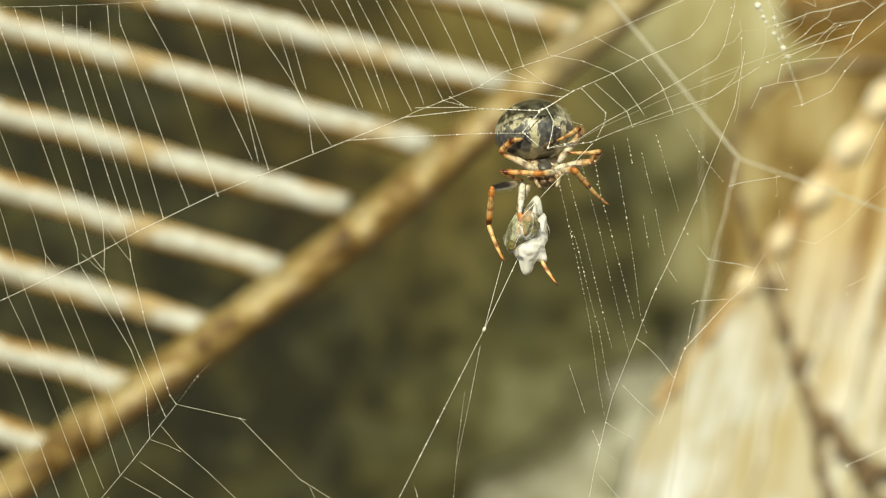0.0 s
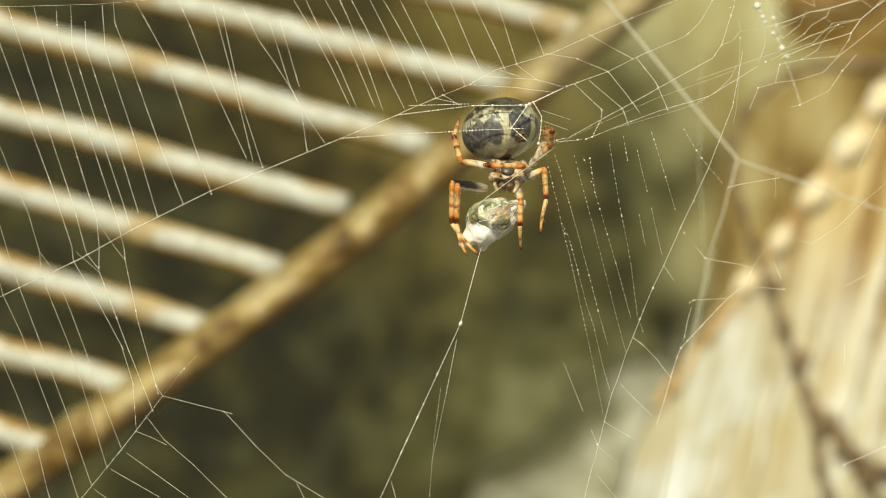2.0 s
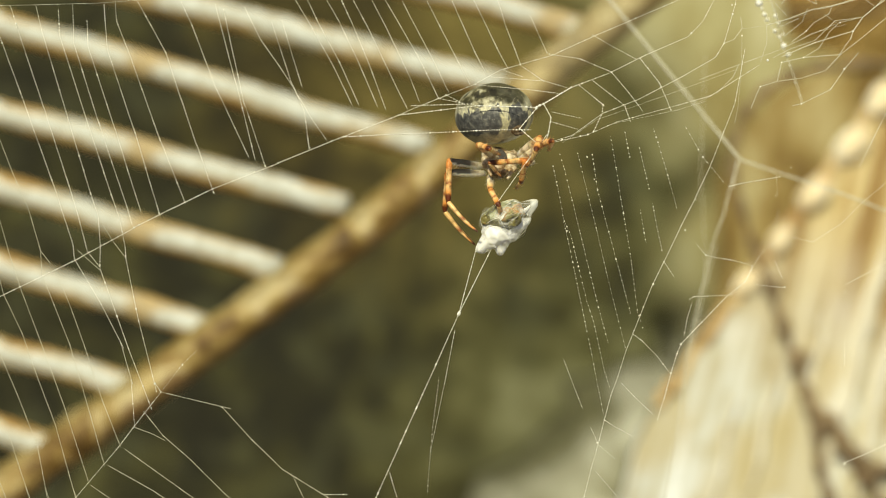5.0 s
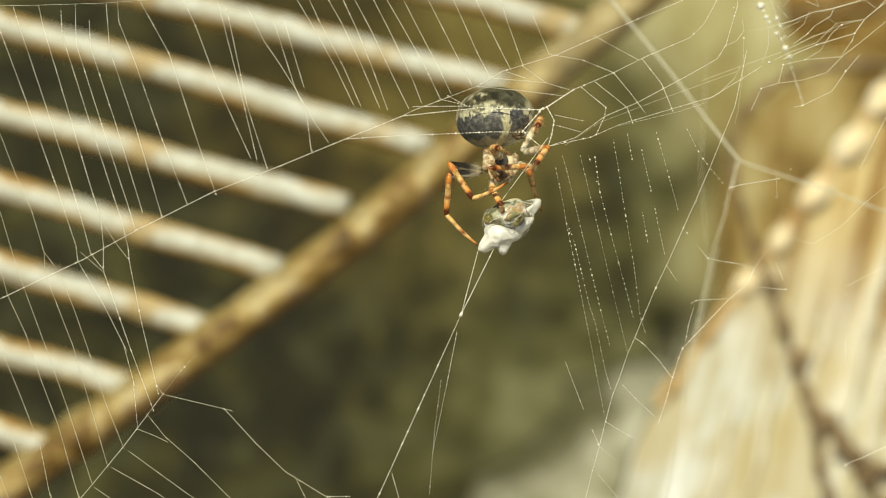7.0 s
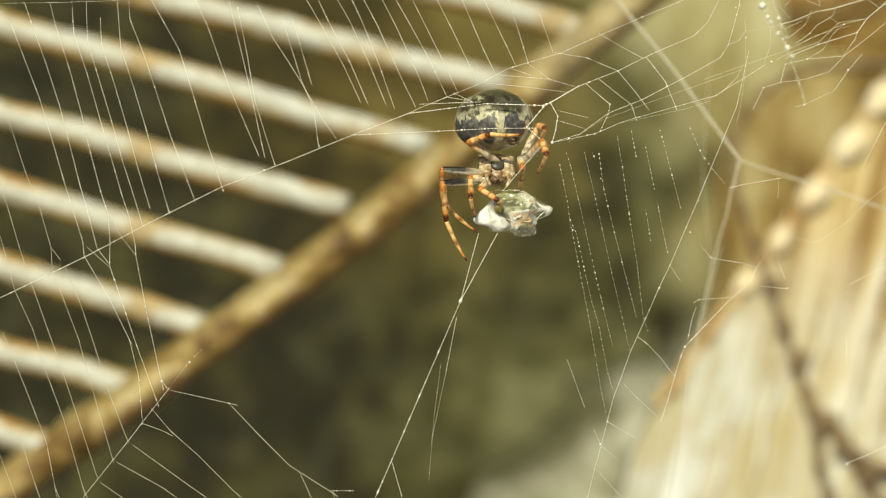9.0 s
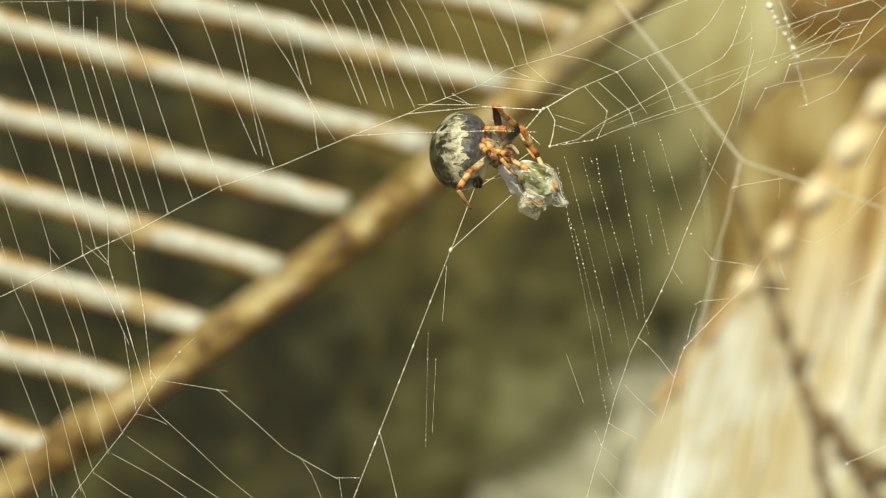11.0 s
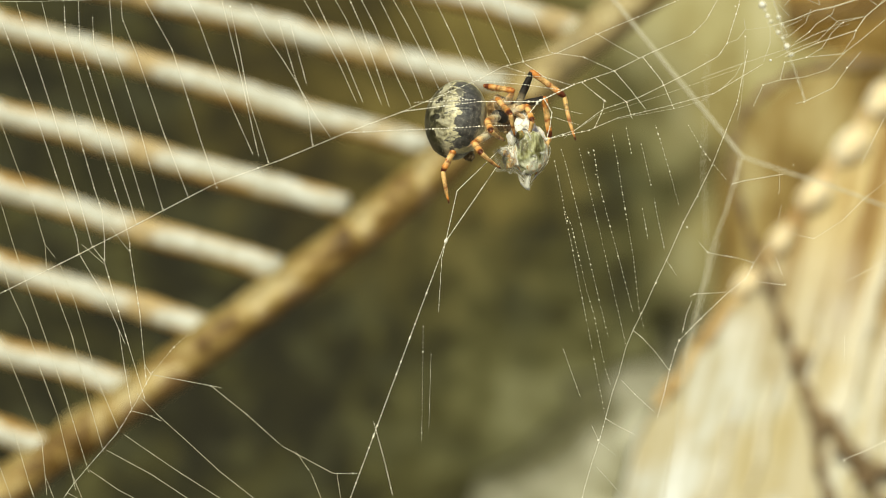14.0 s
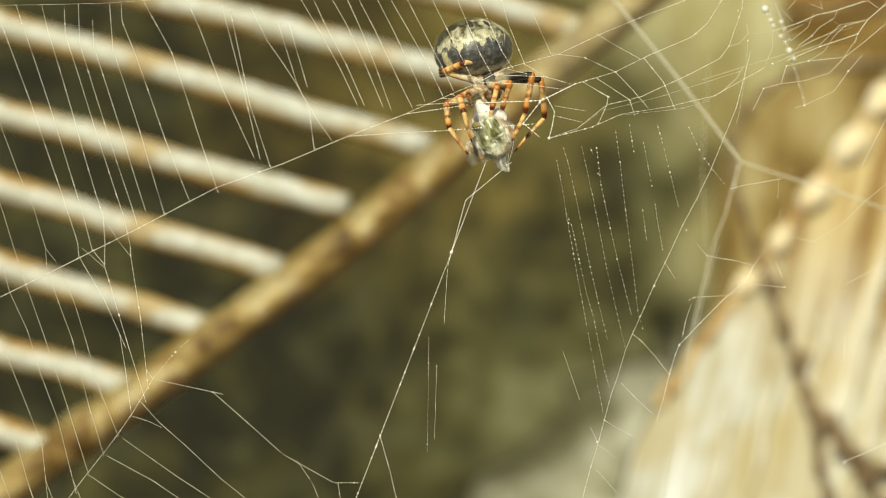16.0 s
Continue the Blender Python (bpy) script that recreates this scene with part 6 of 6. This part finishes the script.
LEG_E = [(0, 995, 305, 1010, 302, 1045, 330, 1081, 362), (1.5, 960, 318, 993, 322, 1012, 378, 1020, 436), (2, 925, 318, 962, 300, 967, 355, 955, 420), (2.5, 920, 295, 928, 300, 932, 335, 936, 375), (3, 925, 290, 940, 285, 937, 325, 905, 330),
         (3.5, 920, 290, 930, 290, 922, 325, 905, 320), (6.5, 920, 270, 928, 275, 935, 305, 947, 348), (7, 920, 290, 935, 305, 945, 325, 960, 370), (8.5, 925, 275, 925, 290, 928, 315, 935, 350), (9, 920, 280, 923, 295, 925, 315, 923, 345), (9.2, 930, 300, 935, 310, 935, 325, 932, 350)]
LEG_E2 = [(11.5, 890, 225, 880, 210, 835, 198, 850, 215), (12.5, 890, 220, 895, 205, 862, 193, 880, 200), (13.5, 890, 215, 890, 190, 845, 183, 865, 195), (14, 895, 190, 905, 165, 860, 150, 885, 155),
          (14.5, 895, 185, 890, 165, 868, 148, 880, 155), (15, 890, 170, 890, 125, 905, 145, 910, 205), (15.5, 885, 150, 890, 125, 905, 150, 915, 205), (16, 880, 150, 900, 150, 890, 190, 880, 215)]
LEG_F = [(0, 985, 298, 1050, 285, 1057, 272, 1000, 270), (1.5, 960, 305, 1018, 268, 1012, 258, 975, 250), (2, 940, 290, 970, 262, 975, 235, 965, 235), (2.5, 930, 285, 963, 255, 968, 235, 975, 258), (3, 930, 275, 968, 245, 980, 262, 1018, 295),
         (3.5, 925, 275, 968, 243, 985, 265, 992, 292), (6.5, 925, 280, 950, 280, 960, 225, 948, 200), (7, 930, 270, 963, 265, 948, 290, 945, 300), (8.5, 930, 265, 955, 255, 960, 265, 945, 300), (9, 930, 285, 955, 255, 965, 275, 955, 302), (9.2, 925, 290, 955, 280, 955, 300, 935, 320)]
LEG_F2 = [(11.5, 860, 270, 800, 310, 770, 345, 805, 381), (12.5, 865, 265, 775, 290, 768, 325, 803, 370), (13.5, 860, 265, 775, 310, 768, 330, 797, 372), (14, 865, 240, 780, 275, 775, 320, 797, 372),
          (14.5, 865, 225, 785, 250, 768, 258, 812, 290), (15, 860, 215, 810, 240, 800, 250, 818, 282), (15.5, 855, 170, 818, 205, 810, 245, 818, 283), (16, 850, 165, 790, 185, 795, 230, 830, 275)]
LEG_G = [(0, 990, 285, 1035, 228, 1020, 232, 985, 248), (1.5, 970, 290, 1000, 255, 995, 232, 1000, 218), (2, 945, 290, 970, 240, 965, 232, 978, 258), (2.5, 935, 275, 960, 225, 965, 232, 972, 240), (3, 930, 280, 965, 250, 950, 280, 935, 300),
         (3.5, 925, 275, 960, 250, 950, 275, 930, 300), (6.5, 915, 265, 940, 240, 950, 245, 955, 270), (7, 925, 265, 960, 205, 950, 225, 948, 235), (8.5, 920, 275, 960, 245, 965, 200, 962, 215), (9, 925, 280, 958, 212, 962, 230, 955, 250), (9.2, 920, 285, 950, 220, 945, 225, 925, 250)]
LEG_G2 = [(11.5, 875, 260, 855, 285, 885, 290, 895, 275), (12.5, 870, 260, 830, 285, 825, 300, 823, 328), (13.5, 865, 260, 830, 295, 825, 305, 820, 332), (14, 870, 235, 840, 255, 850, 272, 885, 295),
          (14.5, 870, 235, 835, 268, 865, 280, 875, 320), (15, 870, 210, 860, 200, 880, 205, 890, 235), (15.5, 850, 165, 810, 140, 790, 190, 800, 245), (16, 850, 160, 815, 175, 820, 200, 835, 250)]
LEG_H = [(0, 945, 300, 885, 268, 905, 252, 945, 238), (1.5, 910, 300, 855, 262, 850, 250, 865, 235), (2, 880, 298, 815, 285, 803, 240, 812, 210), (2.5, 880, 285, 820, 250, 845, 255, 880, 272), (3, 880, 285, 850, 275, 865, 270, 890, 275),
         (3.5, 880, 280, 850, 270, 865, 268, 890, 270), (6.5, 885, 275, 850, 240, 870, 255, 885, 265), (7, 885, 280, 870, 268, 880, 265, 905, 270), (8.5, 910, 285, 830, 240, 865, 260, 890, 270), (9, 880, 285, 830, 255, 865, 240, 925, 238), (9.2, 870, 290, 825, 265, 860, 250, 915, 250)]
LEG_H2 = [(11.5, 880, 250, 860, 260, 865, 280, 890, 290), (12.5, 885, 235, 865, 245, 870, 265, 895, 275), (14.5, 885, 200, 865, 210, 870, 225, 895, 235), (15, 870, 200, 855, 165, 840, 150, 845, 160),
          (15.5, 845, 170, 810, 150, 800, 170, 805, 185), (16, 850, 145, 780, 125, 820, 115, 868, 98)]
STEPS = {"a": LEG_A + LEG_A2, "b": LEG_B + LEG_B2, "c": LEG_C + LEG_C2, "d": LEG_D + LEG_D2, "e": LEG_E + LEG_E2, "f": LEG_F + LEG_F2, "g": LEG_G + LEG_G2, "h": LEG_H + LEG_H2}
LEAN = {"a": (-1, 1, -1), "b": (-1, 1, -1), "c": (-1, -1, 1), "d": (-1, -1, 1), "e": (-1, 1, 1), "f": (-1, -1, 1), "g": (-1, -1, 1), "h": (-1, -1, 1)}
HOLDS = ((1.0, 0.0), (4.2, 3.5), (8.0, 7.0))  # the legs keep at the first time the pose of the second, carried along with the body


def leg_rows(key):
    """The leg's joints relative to the body, at the times of its table and of its holds."""
    rows = []
    for t, *v in STEPS[key]:
        bx, by = between(BODY, t)[:2]
        rows.append((t, *[c - (bx, by)[k % 2] for k, c in enumerate(v)]))
    for t, like in HOLDS:
        rows.append((t, *next(r for r in rows if r[0] == like)[1:]))
    return sorted(rows)


def along(direction, before):
    """The rotation with x along direction that turns least from the one before."""
    if before is None:
        return direction.to_track_quat("X", "Z")
    return (before @ Vector((1, 0, 0))).rotation_difference(direction) @ before


def motions():
    fine = [i * 0.25 for i in range(65)] + [9.2]
    fine = sorted(set(fine))
    tables = {key: leg_rows(key) for key in STEPS}
    rows_of = {}

    def note(ob, t, m):
        rows_of.setdefault(ob, []).append((t, m))

    last = {}
    for t in fine:
        sx, sy, ax, ay = between(BODY, t)
        p = between(FACING, t)
        body = Matrix.LocRotScale(at(sx, sy, WEB + 0.0042), turn_of((0, -1, 0), (0, 0, -1), p[:3], p[3:]), None)
        note(spider, t, body)
        inv = body.inverted()
        p = between(REAR, t)
        note(abdomen, t, inv @ Matrix.LocRotScale(at(ax, ay, WEB + 0.0056), turn_of((0, 1, 0), (0, 0, 1), p[:3], p[3:]), None))
        for key, parts in LEGS.items():
            rel = between(tables[key], t)
            joints = [(sx + rel[k], sy + rel[k + 1]) for k in (0, 2, 4, 6)]
            depth = WEB + 0.0030
            here = at(*joints[0], depth)
            poses = []
            for k in range(3):
                length = LEG_LENGTHS[key][k] * MM
                d = at(*joints[k + 1], here.y) - here
                flat = d.length
                d = d.normalized() * min(flat, length) if flat > 1e-6 else Vector((0, 0, 0))
                d.y = LEAN[key][k] * math.sqrt(max(0.0, length ** 2 - d.length_squared)) * 0.9
                d.normalize()
                q = along(d, last.get((key, k)))
                last[key, k] = q
                if key == "b" and k == 0:
                    face = q.inverted() @ Vector((0, -1, 0))
                    q = q @ Matrix.Rotation(math.atan2(face.y, -face.z) * between([(1.0, 1.0), (1.75, 0.0)], t)[0], 3, "X").to_quaternion()
                if key in "ab" and k == 0:
                    face = q.inverted() @ Vector((0, -1, 0))
                    q = q @ Matrix.Rotation(math.atan2(-face.y, face.z) * between([(9.2, 0.0), (11.25, 1.0)], t)[0], 3, "X").to_quaternion()
                poses.append(Matrix.LocRotScale(here, q, None))
                here = here + d * length
            note(parts[0], t, inv @ poses[0])
            hip = poses[0].inverted()
            note(parts[1], t, hip @ poses[1])
            note(parts[2], t, hip @ poses[2])
        px, py, angle, roll = between(PREY_ROWS, t)
        note(prey, t, Matrix.Translation(at(px, py, WEB + 0.0022)) @ pose(0, 0, 0, 0, -angle, 0) @ pose(0, 0, 0, roll, 0, 0))
    home = Matrix.Translation(-web.location)
    knot = next(moves for place, moves in SWAY if place == (857, 583))
    for ob, p, q, y, held in WEB_PIECES:
        before = None
        for i, t in enumerate(TIMES):
            a, b = sway(*p, i), sway(*q, i)
            if held:
                late = min(1.0, max(0.0, (t - 9.2) / 2.1))
                a, b = (tuple(knot[2 * i + k] + late * h[k] for k in (0, 1)) for h in held)
            pa, pb = at(p[0] + a[0], p[1] + a[1], y), at(q[0] + b[0], q[1] + b[1], y)
            before = along((pb - pa).normalized(), before)
            note(ob, t, home @ Matrix.LocRotScale(pa, before, None))
    for ob, kind in ((LINE_FOOT, 0), (LINE_PREY, 1), (LINE_MOUTH, 2), (CABLE, 3), (LINE_HUB, 4)):
        before = None
        for i, t in enumerate(TIMES):
            k = (857 + knot[2 * i], 583 + knot[2 * i + 1])
            prey_at = between(PREY_ROWS, t)[:2]
            sx, sy, ax, ay = between(BODY, t)
            late = t > 10
            fork, hold, mouth = (v[k2:k2 + 2] for v in (between(LINES, t),) for k2 in (0, 2, 4))
            if kind == 0:
                a, b = at(*k, WEB), at(*(fork if late else (k[0] + 32, k[1] - 120)), WEB + 0.001)
            elif kind == 1:
                a, b = at(*k, WEB), at(*(hold if late else prey_at), WEB + 0.0022)
            elif kind == 3:
                a, b = at(*k, WEB), at(between(CABLE_FOOT, t)[0], 882, WEB)
            else:
                a, b = at(prey_at[0] - 12, prey_at[1] - 36, WEB - 0.001), at(sx + 85, sy - 48, WEB - 0.0005)
                if late:
                    a, b = at(*fork, WEB), at(*mouth, WEB + 0.001)
                elif kind == 4:
                    a, b = b, a
            if kind == 0:
                a = b - (b - a).normalized() * 0.0083
            before = along((b - a).normalized(), before)
            note(ob, t, home @ Matrix.LocRotScale(a, before, None))
            if kind == 3:
                note(KNOT, t, home @ Matrix.LocRotScale(a, before, None))
    for ob, rows in rows_of.items():
        walk(ob, rows)


motions()
